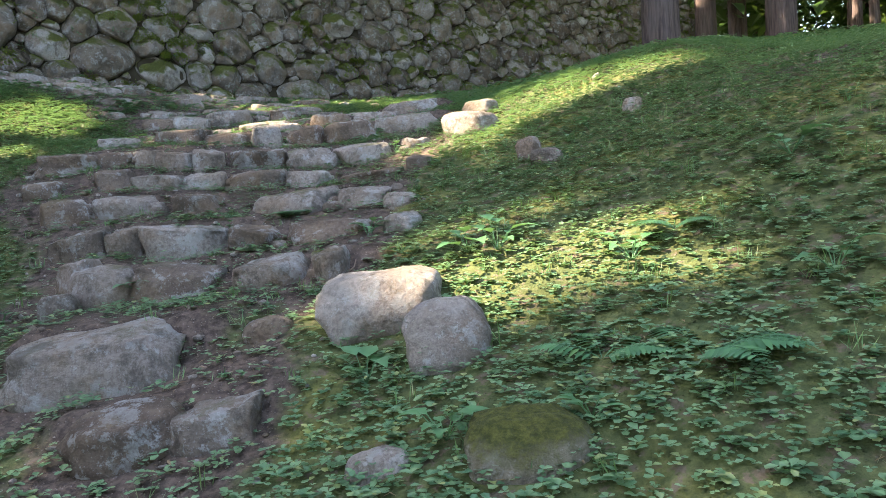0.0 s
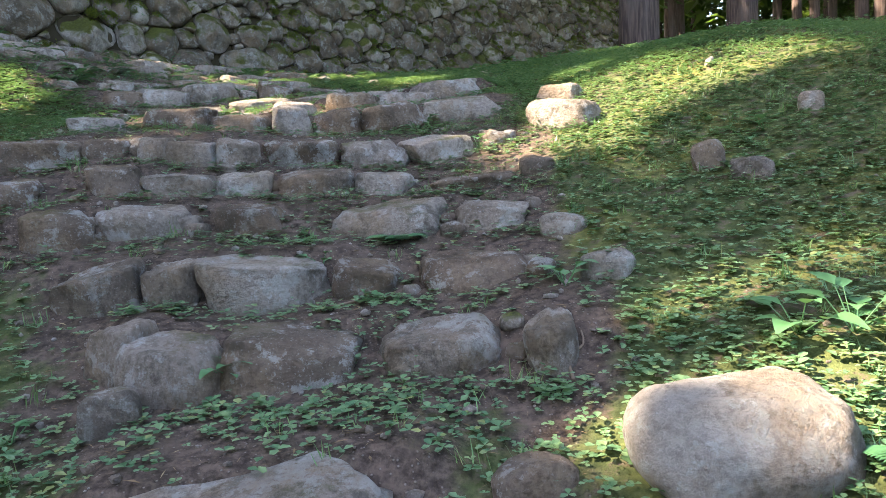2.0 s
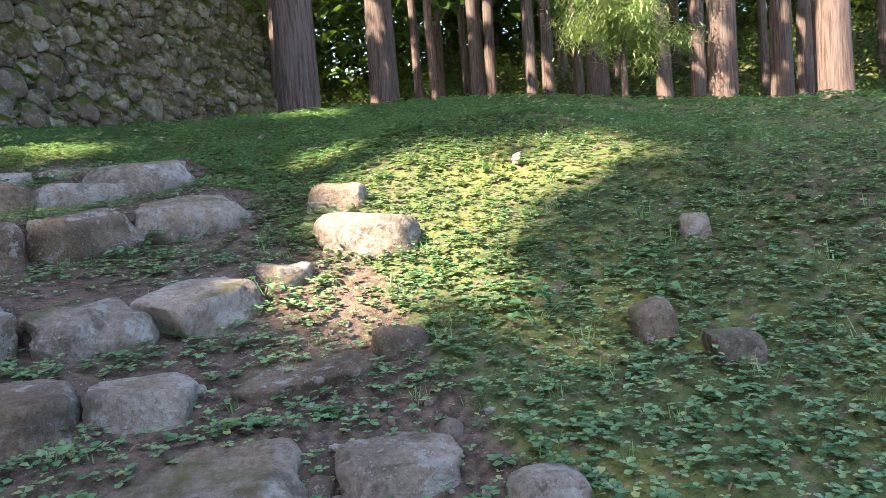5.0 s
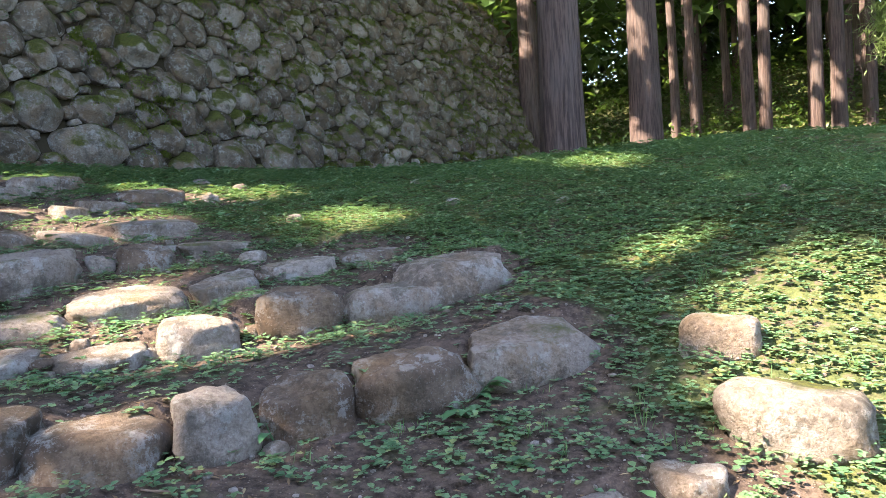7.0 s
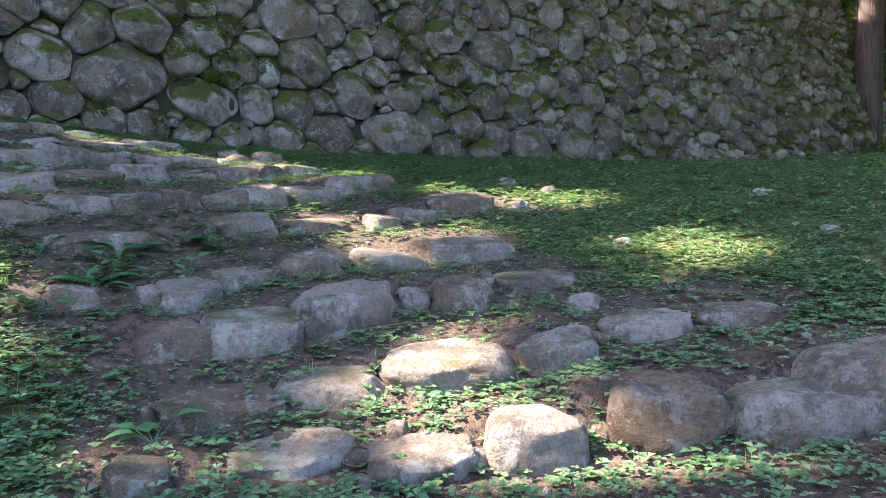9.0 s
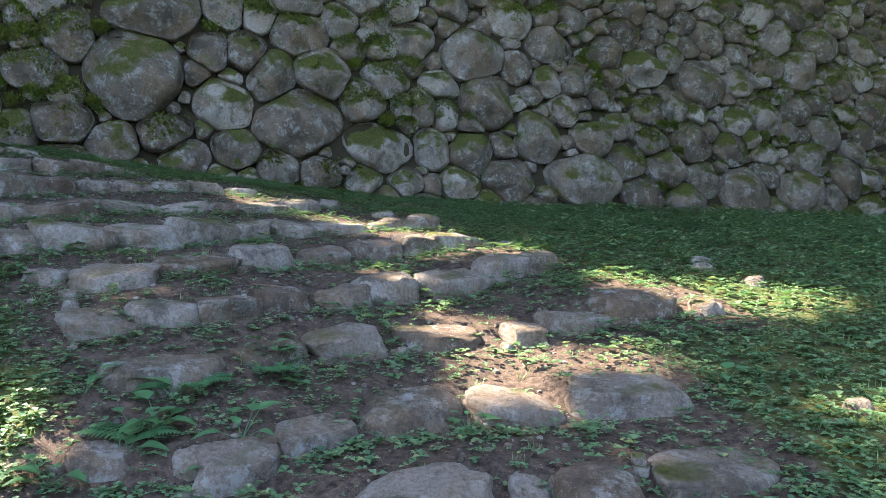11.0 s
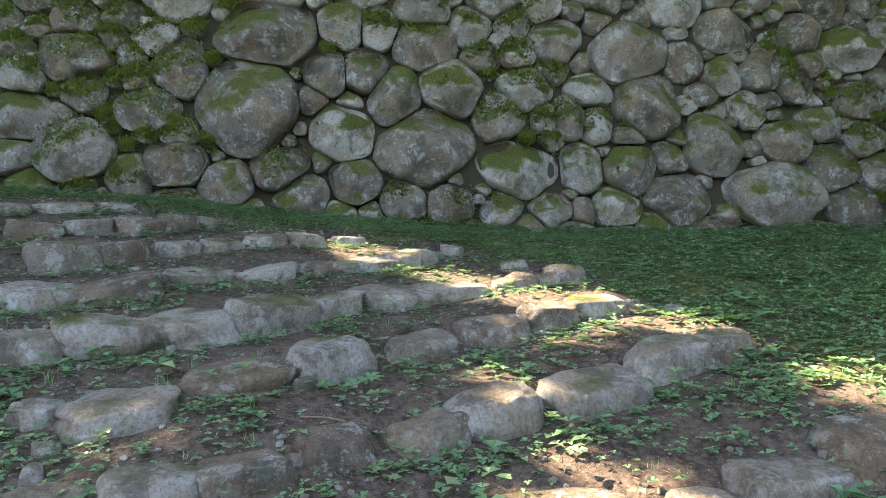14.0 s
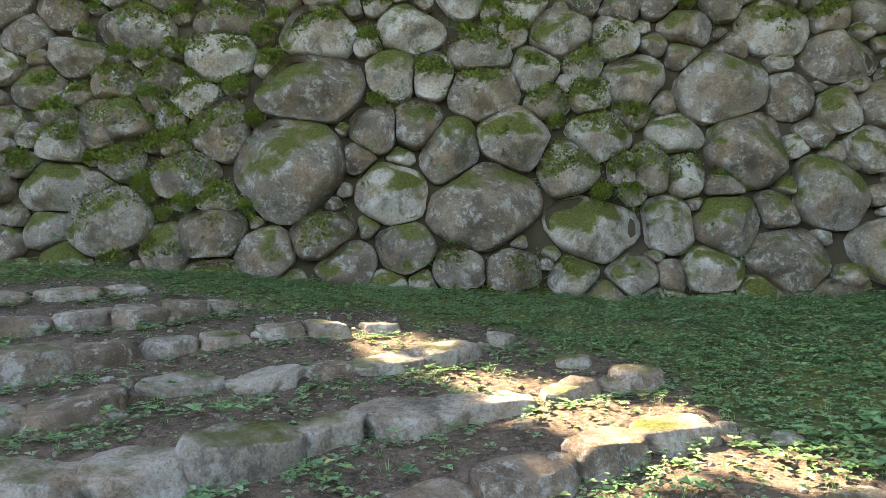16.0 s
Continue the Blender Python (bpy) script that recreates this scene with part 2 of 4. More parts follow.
STEPS.append(((-2.91, 5.69, 0.53, 0.32, 0.21, 18), (-2.55, 5.74, 0.33, 0.19, 0.15, 2), (-2.26, 5.65, 0.21, 0.17, 0.2, -7), (-2.05, 5.66, 0.29, 0.17, 0.18, 5), (-1.8, 5.69, 0.25, 0.17, 0.21, 10), (-1.44, 5.83, 0.5, 0.3, 0.22, 6), (-0.98, 5.82, 0.43, 0.26, 0.21, 3), (-0.57, 5.86, 0.49, 0.27, 0.19, 17), (-0.18, 6.02, 0.21, 0.17, 0.1, 29),))
STEPS.append(((-2.87, 6.44, 0.34, 0.2, 0.13, 11), (-2.34, 6.57, 0.47, 0.27, 0.19, 7), (-1.94, 6.59, 0.48, 0.29, 0.17, 10), (-1.6, 6.65, 0.28, 0.17, 0.25, 21), (-1.25, 6.8, 0.36, 0.21, 0.23, 11), (-0.84, 6.86, 0.49, 0.27, 0.26, 6), (-0.32, 6.95, 0.63, 0.31, 0.23, 8),))
STEPS.append(((-2.95, 7.29, 0.22, 0.17, 0.06, 21), (-2.5, 7.51, 0.44, 0.26, 0.06, 12), (-2.06, 7.52, 0.39, 0.23, 0.06, 10), (-1.66, 7.62, 0.36, 0.2, 0.2, 16), (-1.19, 7.76, 0.43, 0.24, 0.27, 9), (-0.72, 7.8, 0.48, 0.27, 0.2, 5), (-0.32, 7.89, 0.67, 0.34, 0.28, 7),))
STEPS.append(((-2.89, 7.81, 0.47, 0.28, 0.08, 29), (-2.48, 8.03, 0.46, 0.27, 0.11, 24), (-2.01, 8.22, 0.59, 0.33, 0.18, 22), (-1.54, 8.37, 0.42, 0.21, 0.18, 28), (-1.07, 8.67, 0.48, 0.23, 0.12, 24), (-0.62, 8.79, 0.44, 0.22, 0.08, 16),))
STEPS.append(((-3.25, 8.19, 0.36, 0.22, 0.18, 25), (-2.93, 8.37, 0.45, 0.26, 0.22, 34), (-2.57, 8.69, 0.56, 0.28, 0.25, 46), (-2.26, 9, 0.16, 0.17, 0.13, 34), (-2.01, 9.02, 0.38, 0.21, 0.2, 26), (-1.58, 9.39, 0.6, 0.27, 0.11, 37),))
STEPS.append(((-3.84, 8.41, 0.27, 0.17, 0.11, 29), (-3.52, 8.59, 0.18, 0.17, 0.11, 24), (-3.35, 8.63, 0.36, 0.19, 0.17, 51), (-3.2, 9.01, 0.41, 0.2, 0.09, 57), (-2.92, 9.35, 0.51, 0.28, 0.17, 39), (-2.5, 9.65, 0.51, 0.28, 0.13, 32), (-2, 9.94, 0.59, 0.32, 0.17, 29),))
STEPS.append(((-3.98, 8.95, 0.55, 0.32, 0.16, 63), (-3.7, 9.38, 0.37, 0.21, 0.11, 59), (-3.47, 9.73, 0.45, 0.25, 0.18, 54), (-3.13, 10.23, 0.55, 0.3, 0.13, 48), (-2.68, 10.55, 0.28, 0.17, 0.14, 46), (-2.45, 10.91, 0.55, 0.25, 0.14, 51), (-2.13, 11.33, 0.66, 0.32, 0.2, 41), (-1.67, 11.54, 0.16, 0.17, 0.11, 33),))
STEPS.append(((-4.52, 9.06, 0.37, 0.22, 0.13, 52), (-4.31, 9.33, 0.39, 0.23, 0.15, 54), (-4.12, 9.58, 0.35, 0.19, 0.14, 66), (-4.01, 9.96, 0.35, 0.18, 0.15, 67), (-3.8, 10.35, 0.4, 0.2, 0.17, 63), (-3.68, 10.7, 0.53, 0.25, 0.24, 64), (-3.42, 11.25, 0.67, 0.29, 0.18, 68), (-3.21, 11.83, 0.59, 0.25, 0.22, 69), (-2.99, 12.21, 0.42, 0.18, 0.2, 64),))
STEPS.append(((-5.23, 9.35, 0.24, 0.17, 0.11, 25), (-4.89, 9.55, 0.49, 0.29, 0.14, 57), (-4.81, 10.16, 0.58, 0.33, 0.13, 75), (-4.61, 10.59, 0.47, 0.25, 0.23, 73), (-4.45, 11.21, 0.52, 0.26, 0.16, 72), (-4.26, 11.65, 0.53, 0.25, 0.2, 71), (-4.1, 12.18, 0.54, 0.24, 0.18, 70), (-3.91, 12.57, 0.51, 0.23, 0.16, 65),))
STEPS.append(((-5.94, 9.68, 0.33, 0.18, 0.2, 49), (-5.74, 10.02, 0.56, 0.33, 0.25, 56), (-5.51, 10.43, 0.52, 0.31, 0.22, 67), (-5.36, 10.88, 0.57, 0.3, 0.26, 79), (-5.28, 11.36, 0.39, 0.2, 0.17, 75), (-5.13, 11.79, 0.61, 0.33, 0.17, 65), (-4.9, 12.28, 0.59, 0.29, 0.13, 69), (-4.69, 12.72, 0.34, 0.17, 0.1, 67), (-4.5, 13.1, 0.39, 0.19, 0.13, 61),))
STEPS.append(((-6.65, 10.11, 0.53, 0.31, 0.19, 61), (-6.43, 10.54, 0.57, 0.34, 0.2, 76), (-6.39, 11.12, 0.48, 0.28, 0.12, 75), (-6.14, 11.54, 0.52, 0.31, 0.13, 64), (-5.97, 11.93, 0.38, 0.22, 0.11, 67), (-5.8, 12.29, 0.5, 0.28, 0.11, 66), (-5.64, 12.71, 0.57, 0.26, 0.15, 82), (-5.61, 13.26, 0.21, 0.17, 0.07, 91),))
STEPS.append(((-7.09, 10.53, 0.54, 0.31, 0.27, 84), (-7.01, 10.94, 0.43, 0.25, 0.19, 81), (-6.91, 11.33, 0.39, 0.23, 0.15, 78), (-6.83, 11.7, 0.38, 0.21, 0.12, 78), (-6.73, 12.08, 0.34, 0.2, 0.13, 68), (-6.55, 12.38, 0.34, 0.2, 0.15, 64), (-6.38, 12.78, 0.32, 0.18, 0.1, 67),))
STEPS.append(((-7.82, 10.71, 0.46, 0.28, 0.18, 76), (-7.71, 11.1, 0.42, 0.25, 0.16, 70), (-7.54, 11.42, 0.4, 0.24, 0.18, 76), (-7.5, 11.77, 0.36, 0.18, 0.16, 93), (-7.54, 12.12, 0.26, 0.17, 0.1, 98),))
STEPS.append(((-8.48, 10.77, 0.4, 0.24, 0.13, 76), (-8.38, 11.26, 0.48, 0.28, 0.13, 82), (-8.32, 11.7, 0.36, 0.2, 0.1, 88),))
KNOLLS = ((2.3, 6.8, 1.5), (5, 8, 2.2), (3, 3.8, 1.6), (-2.5, 6.0, 1.2), (-4.5, 9.3, 1.3), (3.3, 6.3, 1.3))
WALL_AT, WALL_WAY = np.array((-8.3, 13.75)), radians(42.0)
WALL_U, WALL_N, BATTER = np.array((math.cos(WALL_WAY), math.sin(WALL_WAY))), np.array((math.sin(WALL_WAY), -math.cos(WALL_WAY))), 0.3
WALL_FROM, WALL_TO, WALL_TOP = -9.0, 28.2, 10.6


def slope(x, y):
    """The smooth hillside, without steps."""
    x, y = np.asarray(x, float), np.asarray(y, float)
    xc, yc = np.clip(x, -10.5, 7.0), np.clip(y, -2.5, 18.0)
    a, b = xc / 5, (yc - 9) / 8
    z = sum(c * a**i * b**j for c, (i, j) in zip(HILL, [(i, j) for i in range(6) for j in range(6 - i)]))
    for c, (cx, cy, r) in zip(HILL[21:] + (-0.22,), KNOLLS):
        z = z + c * np.exp(-((xc - cx) ** 2 + (yc - cy) ** 2) / r**2)
    far = np.maximum(0, 0.85 * x + 0.53 * y - 29)
    z = z + 0.035 * np.clip(y - 18, 0, 12) + 17 * (1 - np.exp(-far * 0.025))
    return z


def ground_height(x, y):
    z = slope(x, y)
    p = np.stack([x, y], -1)
    return z + 0.025 * wave(p, 1.6, 3) + 0.009 * wave(p, 6.0, 4) + 0.004 * wave(p, 18.0, 9, 2)


def tread_plan():
    """For each step stone: its place, size, the height of its top and how far its tread reaches to the next step."""
    plan = []
    for i, row in enumerate(STEPS):
        for x, y, w, d, h, yaw in row:
            c, s = math.cos(radians(yaw)), math.sin(radians(yaw))
            foot = float(slope(x + s * d / 2, y - c * d / 2))
            reach = 0.75
            for x2, y2, w2, d2, h2, yaw2 in (q for later in STEPS[i + 1:i + 3] for q in later):
                along, uphill = (x2 - x) * c + (y2 - y) * s, -(x2 - x) * s + (y2 - y) * c
                if abs(along) < w / 2 + w2 / 2 and uphill - d2 / 2 > 0.2:
                    reach = min(reach, uphill - d2 / 2)
            plan.append((x, y, w, d, foot, foot + max(0.085, 0.85 * h), yaw, reach))
    return plan


TREADS = tread_plan()


def steps_delta(x, y):
    """How the treads lift the ground behind each row of stones; and how near a step is."""
    up, near = np.zeros_like(x), np.zeros_like(x)
    for sx, sy, w, d, foot, top, yaw, reach in TREADS:
        idx = np.nonzero((np.abs(x - sx) < 1.5) & (np.abs(y - sy) < 1.5))[0]
        c, s = math.cos(radians(yaw)), math.sin(radians(yaw))
        dx, dy = x[idx] - sx, y[idx] - sy
        along, uphill = dx * c + dy * s, -dx * s + dy * c
        side = np.clip((w / 2 + 0.24 - np.abs(along)) / 0.22, 0, 1)
        lift = min(0.24, max(0.0, top - 0.06 - float(slope(sx, sy))))
        back = d / 2 + 0.05
        shape = np.clip(np.minimum((uphill - 0.2 * d) / 0.12, 1 - (uphill - back) / max(0.15, reach - back)), 0, 1)
        up[idx] = np.maximum(up[idx], lift * side * shape)
        near[idx] = np.maximum(near[idx], np.clip(1.25 - np.hypot(along / (w / 2 + 0.16), (uphill - 0.1) / 0.55), 0, 1))
    near = np.minimum(1, near * 1.5)
    return up - near * (0.015 + 0.75 * (ground_height(x, y) - slope(x, y))), near


def on_ground(x, y):
    x, y = np.array([x], float), np.array([y], float)
    return float((ground_height(x, y) + steps_delta(x, y)[0])[0])


def axis(lo, hi, step, reach):
    inner = np.arange(lo, hi + step / 2, step)
    grow, out = step, []
    v = hi
    while v < reach:
        grow *= 1.22
        v += grow
        out.append(v)
    left = [lo - (o - hi) for o in out]
    return np.r_[left[::-1], inner, out]


def ground():
    xs, ys = axis(-9.0, 4.0, 0.055, 900), axis(0.8, 14.5, 0.055, 900)
    gx, gy = [g.ravel() for g in np.meshgrid(xs, ys)]
    z = ground_height(gx, gy)
    d, near = steps_delta(gx, gy)
    nx, ny = len(xs), len(ys)
    i = np.arange(nx * ny).reshape(ny, nx)
    faces = np.stack([i[:-1, :-1], i[:-1, 1:], i[1:, 1:], i[1:, :-1]], -1).reshape(-1, 4)
    me = mesh_of("ground", np.stack([gx, gy, z + d], -1), faces, GROUND)
    cover = np.clip(0.76 - 0.78 * near + 0.2 * wave(np.stack([gx, gy], -1), 1.3, 11), 0, 1)
    me.attributes.new("cover", "FLOAT", "POINT").data.foreach_set("value", cover.astype(np.float32))
    tagged(new("ground", me), "mossy grass slope with trodden brown earth between steps", "ground", kind="structure")


ground()


# ---- stones ----
def sphere(level):
    bm = bmesh.new()
    bmesh.ops.create_icosphere(bm, subdivisions=level, radius=1)
    v = np.array([p.co[:] for p in bm.verts])
    f = np.array([[q.index for q in t.verts] for t in bm.faces])
    bm.free()
    return v, f


BALLS = {level: sphere(level) for level in (3, 4)}


def boulder(name, w, d, h, seed, mat, level=3, boxy=0.45, rough=1.0, flat=0.0):
    """A weathered field stone: a worn block with broken facets, its base at z = 0; flat planes off a trodden top."""
    r = np.random.default_rng(seed)
    v, f = BALLS[level]
    p = np.sign(v) * np.abs(v) ** boxy
    p = p / np.maximum(1, np.abs(p).max(1, keepdims=True) / 1.0)
    p = p + v * (0.13 * rough * wave(p, 1.1, seed + 1, 2))[:, None]
    for k in range(11):
        n = r.normal(size=3) * (1, 1, 0.75)
        n /= np.linalg.norm(n)
        reach = r.uniform(0.64, 0.92) * np.abs(n).sum()
        p = p - np.clip(p @ n - reach, 0, None)[:, None] * n * 0.95
    if flat:
        tip = p[:, 2] - flat * (0.62 + 0.16 * p[:, 0] * r.uniform(-1, 1) + 0.12 * p[:, 1])
        p[:, 2] -= np.clip(tip, 0, None) * 0.85
    p[:, 2] += 0.12 * p[:, 0] * r.uniform(-1, 1) + 0.07 * p[:, 1] * r.uniform(-0.4, 1)
    p[:, 0] += 0.12 * p[:, 2] * r.uniform(-1, 1)
    p[:, 1] += 0.18 * np.clip(p[:, 2], -1, 1) * r.uniform(0.2, 1)
    p = p + v * (0.05 * rough * wave(p, 3.4, seed + 2, 2) + 0.022 * rough * wave(p, 9.0, seed + 3, 2))[:, None]
    lo, hi = p.min(0), p.max(0)
    p = (p - (lo + hi) / 2) / (hi - lo) * np.array((w, d, h))
    p[:, 2] += h / 2
    return mesh_of(name, p, f, mat)


def set_stone(ob, x, y, yaw, z, r):
    ob.matrix_basis = pose(x, y, z, r.uniform(-4, 4), r.uniform(-4, 4), yaw)


def stone_stairs():
    stairs = tagged(new("stone_stairs"), "uneven stairway of weathered grey-brown field stones", "stairs", kind="structure")
    r = random.Random(5)
    seed = 100
    plan = iter(TREADS)
    for row in STEPS:
        step = child("step", None, stairs)
        for _ in row:
            x, y, w, d, foot, top, yaw, reach = next(plan)
            seed += 3
            ob = child("stone", boulder("stone", w * r.uniform(1.02, 1.1), d * 1.3, top - foot + 0.1, seed, STEP_STONE, 4, r.uniform(0.5, 0.82), 1.45, r.uniform(1.0, 1.25)), step)
            c, sn = math.cos(radians(yaw)), math.sin(radians(yaw))
            set_stone(ob, x - 0.12 * d * sn, y + 0.12 * d * c, yaw + r.uniform(-3, 3), foot - 0.1, r)
            for _ in range(r.choice((0, 0, 1, 1, 2))):
                side, back, small = r.choice((-1, 1)) * (w / 2 + r.uniform(0.0, 0.06)), r.uniform(-0.16, 0.1), r.uniform(0.04, 0.1)
                sx, sy = x + side * c - back * sn, y + side * sn + back * c
                seed += 3
                ob = child("stone", boulder("stone", small * 1.3, small, small * 0.9, seed, STEP_STONE, 3, r.uniform(0.5, 0.8)), step)
                set_stone(ob, sx, sy, yaw + r.uniform(-60, 60), on_ground(sx, sy) - 0.35 * small, r)


stone_stairs()

BOULDERS = (
    (-0.16, 2.93, 0.52, 0.39, 0.26, 0, "pale"),
    (0.11, 2.51, 0.32, 0.24, 0.25, -7, "pale"),
    (-0.65, 2.98, 0.22, 0.17, 0.11, 11, "brown"),
    (-0.08, 1.99, 0.21, 0.16, 0.09, 9, "brown"),
    (0.34, 1.9, 0.37, 0.28, 0.18, -3, "mossy"),
    (-1.83, 3.5, 0.2, 0.15, 0.13, 28, "brown"),
    (-0.15, 3.95, 0.21, 0.16, 0.12, -23, "pale"),
    (-0.19, 4.42, 0.23, 0.17, 0.1, -19, "brown"),
    (-0.12, 5.24, 0.2, 0.15, 0.11, -16, "brown"),
    (0.27, 6.11, 0.5, 0.37, 0.22, -37, "brown"),
    (0.37, 6.62, 0.33, 0.25, 0.18, -34, "brown"),
    (-1.76, 13.01, 0.22, 0.17, 0.09, 1, "pale"),
    (-1.35, 12.42, 0.2, 0.15, 0.08, -4, "brown"),
    (-4.92, 13.17, 0.25, 0.19, 0.1, 32, "brown"),
    (-4.68, 12.83, 0.27, 0.2, 0.11, 32, "brown"),
    (-4.47, 13.16, 0.38, 0.29, 0.15, 28, "brown"),
)
ROCKS = (
    (0.63, 4.74, 0.16, 0.12, 0.14, -29, "brown"),
    (0.72, 4.48, 0.19, 0.14, 0.11, -33, "brown"),
    (1.39, 5.12, 0.14, 0.1, 0.09, -36, "brown"),
    (-0.15, 6.04, 0.16, 0.12, 0.06, -31, "pale"),
    (1.36, 6.28, 0.06, 0.05, 0.06, -49, "pale"),
    (1.84, 7.87, 0.09, 0.07, 0.06, -39, "pale"),
    (1.07, 9.43, 0.12, 0.09, 0.06, -24, "pale"),
    (0.54, 11.95, 0.13, 0.1, 0.06, -14, "pale"),
    (1.63, 7.89, 0.11, 0.08, 0.06, -37, "brown"),
    (-1.36, 9, 0.19, 0.15, 0.09, -6, "pale"),
    (-0.98, 10.08, 0.14, 0.1, 0.08, -9, "pale"),
    (-2.5, 11.29, 0.11, 0.08, 0.06, 11, "pale"),
    (-3.5, 12.88, 0.14, 0.1, 0.06, 17, "pale"),
    (-3.78, 11.66, 0.16, 0.12, 0.06, 24, "brown"),
    (-4.78, 9.12, 0.09, 0.07, 0.06, 55, "brown"),
    (-3.46, 12.82, 0.17, 0.13, 0.07, 17, "pale"),
    (-4.62, 12.18, 0.14, 0.11, 0.06, 36, "brown"),
    (-6.69, 10.78, 0.17, 0.13, 0.07, 68, "brown"),
    (-1.74, 12.76, 0.18, 0.13, 0.08, 0, "pale"),
    (0.47, 11.62, 0.19, 0.15, 0.08, -19, "pale"),
    (0.37, 10.09, 0.13, 0.1, 0.06, -23, "pale"),
    (-1.61, 11.56, 0.12, 0.09, 0.08, -1, "pale"),
    (-2.17, 7.66, 0.08, 0.06, 0.06, 11, "brown"),
    (-2.18, 7.71, 0.09, 0.06, 0.06, 9, "brown"),
    (-2.57, 7.59, 0.07, 0.05, 0.06, 19, "brown"),
)


def loose_stones():
    r = random.Random(9)
    kinds = {"pale": (PALE_STONE, "pale grey"), "mossy": (MOSSY_STONE, "green mossy"), "brown": (STEP_STONE, "brown-grey mossy")}
    for i, (x, y, w, d, h, yaw, tone) in enumerate(BOULDERS + ROCKS):
        mat, word = kinds[tone]
        kind = "boulder" if w > 0.3 else "rock"
        c, s = math.cos(radians(yaw)), math.sin(radians(yaw))
        foot = min(float(slope(x + s * d / 2, y - c * d / 2)), on_ground(x, y))
        ob = new(kind, boulder("rock", w, d, h + 0.06, 900 + 5 * i, mat, 4 if w > 0.15 else 3, r.uniform(0.5, 0.75)))
        set_stone(ob, x, y, yaw, foot - 0.06, r)
        size = "large" if w > 0.3 else "small"
        tagged(ob, f"{size} {word} field stone half sunk in the grass", kind, "loose stones on the slope")


loose_stones()

# ---- castle wall ----
WALL_STONES = (
    ((-0.36, 5.39, 0.63, 0.53), (-0.21, 6.32, 0.75, 0.37), (-1.2, 5.86, 0.35, 0.29), (-1.55, 5.34, 0.41, 0.26), (-2.39, 4.88, 0.5, 0.35), (-1.21, 4.69, 0.4, 0.25), (-2.43, 5.99, 0.49, 0.28), (-1.22, 6.85, 0.5, 0.25), (-2.28, 7.25, 0.51, 0.29), (-1.17, 7.33, 0.44, 0.26), (-0.05, 7.08, 0.47, 0.31), (0.99, 7.05, 0.44, 0.27), (1.84, 6.67, 0.4, 0.24), (2.47, 6.42, 0.26, 0.27), (3.43, 6.76, 0.23, 0.27), (3.59, 6.21, 0.35, 0.31), (4.58, 6.08, 0.58, 0.4), (0.77, 6.44, 0.29, 0.27), (1.84, 6.2, 0.42, 0.31), (0.59, 5.76, 0.29, 0.24), (1.04, 5.77, 0.3, 0.26), (1.41, 5.48, 0.35, 0.37), (2.11, 5.57, 0.38, 0.32), (0.73, 5.02, 0.4, 0.35)),
    ((1.77, 4.84, 0.64, 0.5), (2.9, 4.53, 0.57, 0.33), (2.73, 5.17, 0.34, 0.25), (3.15, 5.55, 0.41, 0.23), (3.6, 5.13, 0.25, 0.27), (3.35, 5.14, 0.15, 0.19), (4.02, 5.04, 0.18, 0.25), (4.75, 5.29, 0.43, 0.42), (3.72, 4.52, 0.24, 0.28), (4.39, 4.51, 0.36, 0.31), (4.96, 4.61, 0.18, 0.23), (5.54, 4.76, 0.39, 0.41), (3.97, 5.53, 0.35, 0.19), (0.23, 4.22, 0.42, 0.21), (-0.01, 4.59, 0.4, 0.2), (0.86, 4.39, 0.32, 0.25), (1.45, 4.15, 0.27, 0.21), (2.02, 4.12, 0.3, 0.21), (2.66, 4.0, 0.27, 0.2), (3.28, 3.97, 0.27, 0.18), (3.67, 3.95, 0.13, 0.15), (4.12, 3.98, 0.29, 0.2), (4.99, 4.05, 0.44, 0.36), (-3.03, 5.29, 0.38, 0.29)),
    ((-2.96, 5.82, 0.26, 0.23), (-2.33, 5.58, 0.19, 0.26), (-3.37, 6.54, 0.3, 0.2), (-2.95, 6.91, 0.37, 0.2), (6.27, 4.08, 0.74, 0.44), (9.56, 3.93, 0.55, 0.4), (7.39, 3.88, 0.44, 0.23), (8.31, 3.79, 0.5, 0.2), (10.93, 3.93, 0.57, 0.38), (12.12, 4.27, 0.43, 0.36), (12.62, 3.76, 0.66, 0.21), (8.72, 4.19, 0.38, 0.27), (7.97, 4.31, 0.4, 0.24), (7.18, 4.43, 0.39, 0.26), (6.56, 4.8, 0.39, 0.25), (7.16, 5.04, 0.28, 0.23), (7.81, 5.35, 0.43, 0.21), (7.74, 4.81, 0.39, 0.19), (8.6, 4.79, 0.38, 0.33), (9.4, 4.71, 0.37, 0.28), (9.04, 5.89, 0.47, 0.39), (9.96, 6.03, 0.31, 0.29), (8.43, 5.45, 0.21, 0.27), (11.32, 4.61, 0.54, 0.27)),
    ((13.93, 4.76, 0.53, 0.32), (14.5, 4.26, 0.6, 0.26), (12.95, 5.11, 0.51, 0.22), (11.21, 5.51, 0.42, 0.24), (13.34, 5.65, 0.52, 0.32), (12.45, 6.17, 0.36, 0.38), (16.09, 5.54, 0.5, 0.35), (16.75, 5.08, 0.45, 0.42), (15.95, 4.29, 0.54, 0.27)),
)


def wall_point(u, z, out=0.0):
    """A place on the battered face: u along the wall, z up, out in front of the face."""
    u, z, out = np.asarray(u, float), np.asarray(z, float), np.asarray(out, float)
    lean = BATTER * (z - 4.0) - out
    xy = WALL_AT + u[..., None] * WALL_U - lean[..., None] * WALL_N
    return np.concatenate([xy, z[..., None]], -1)


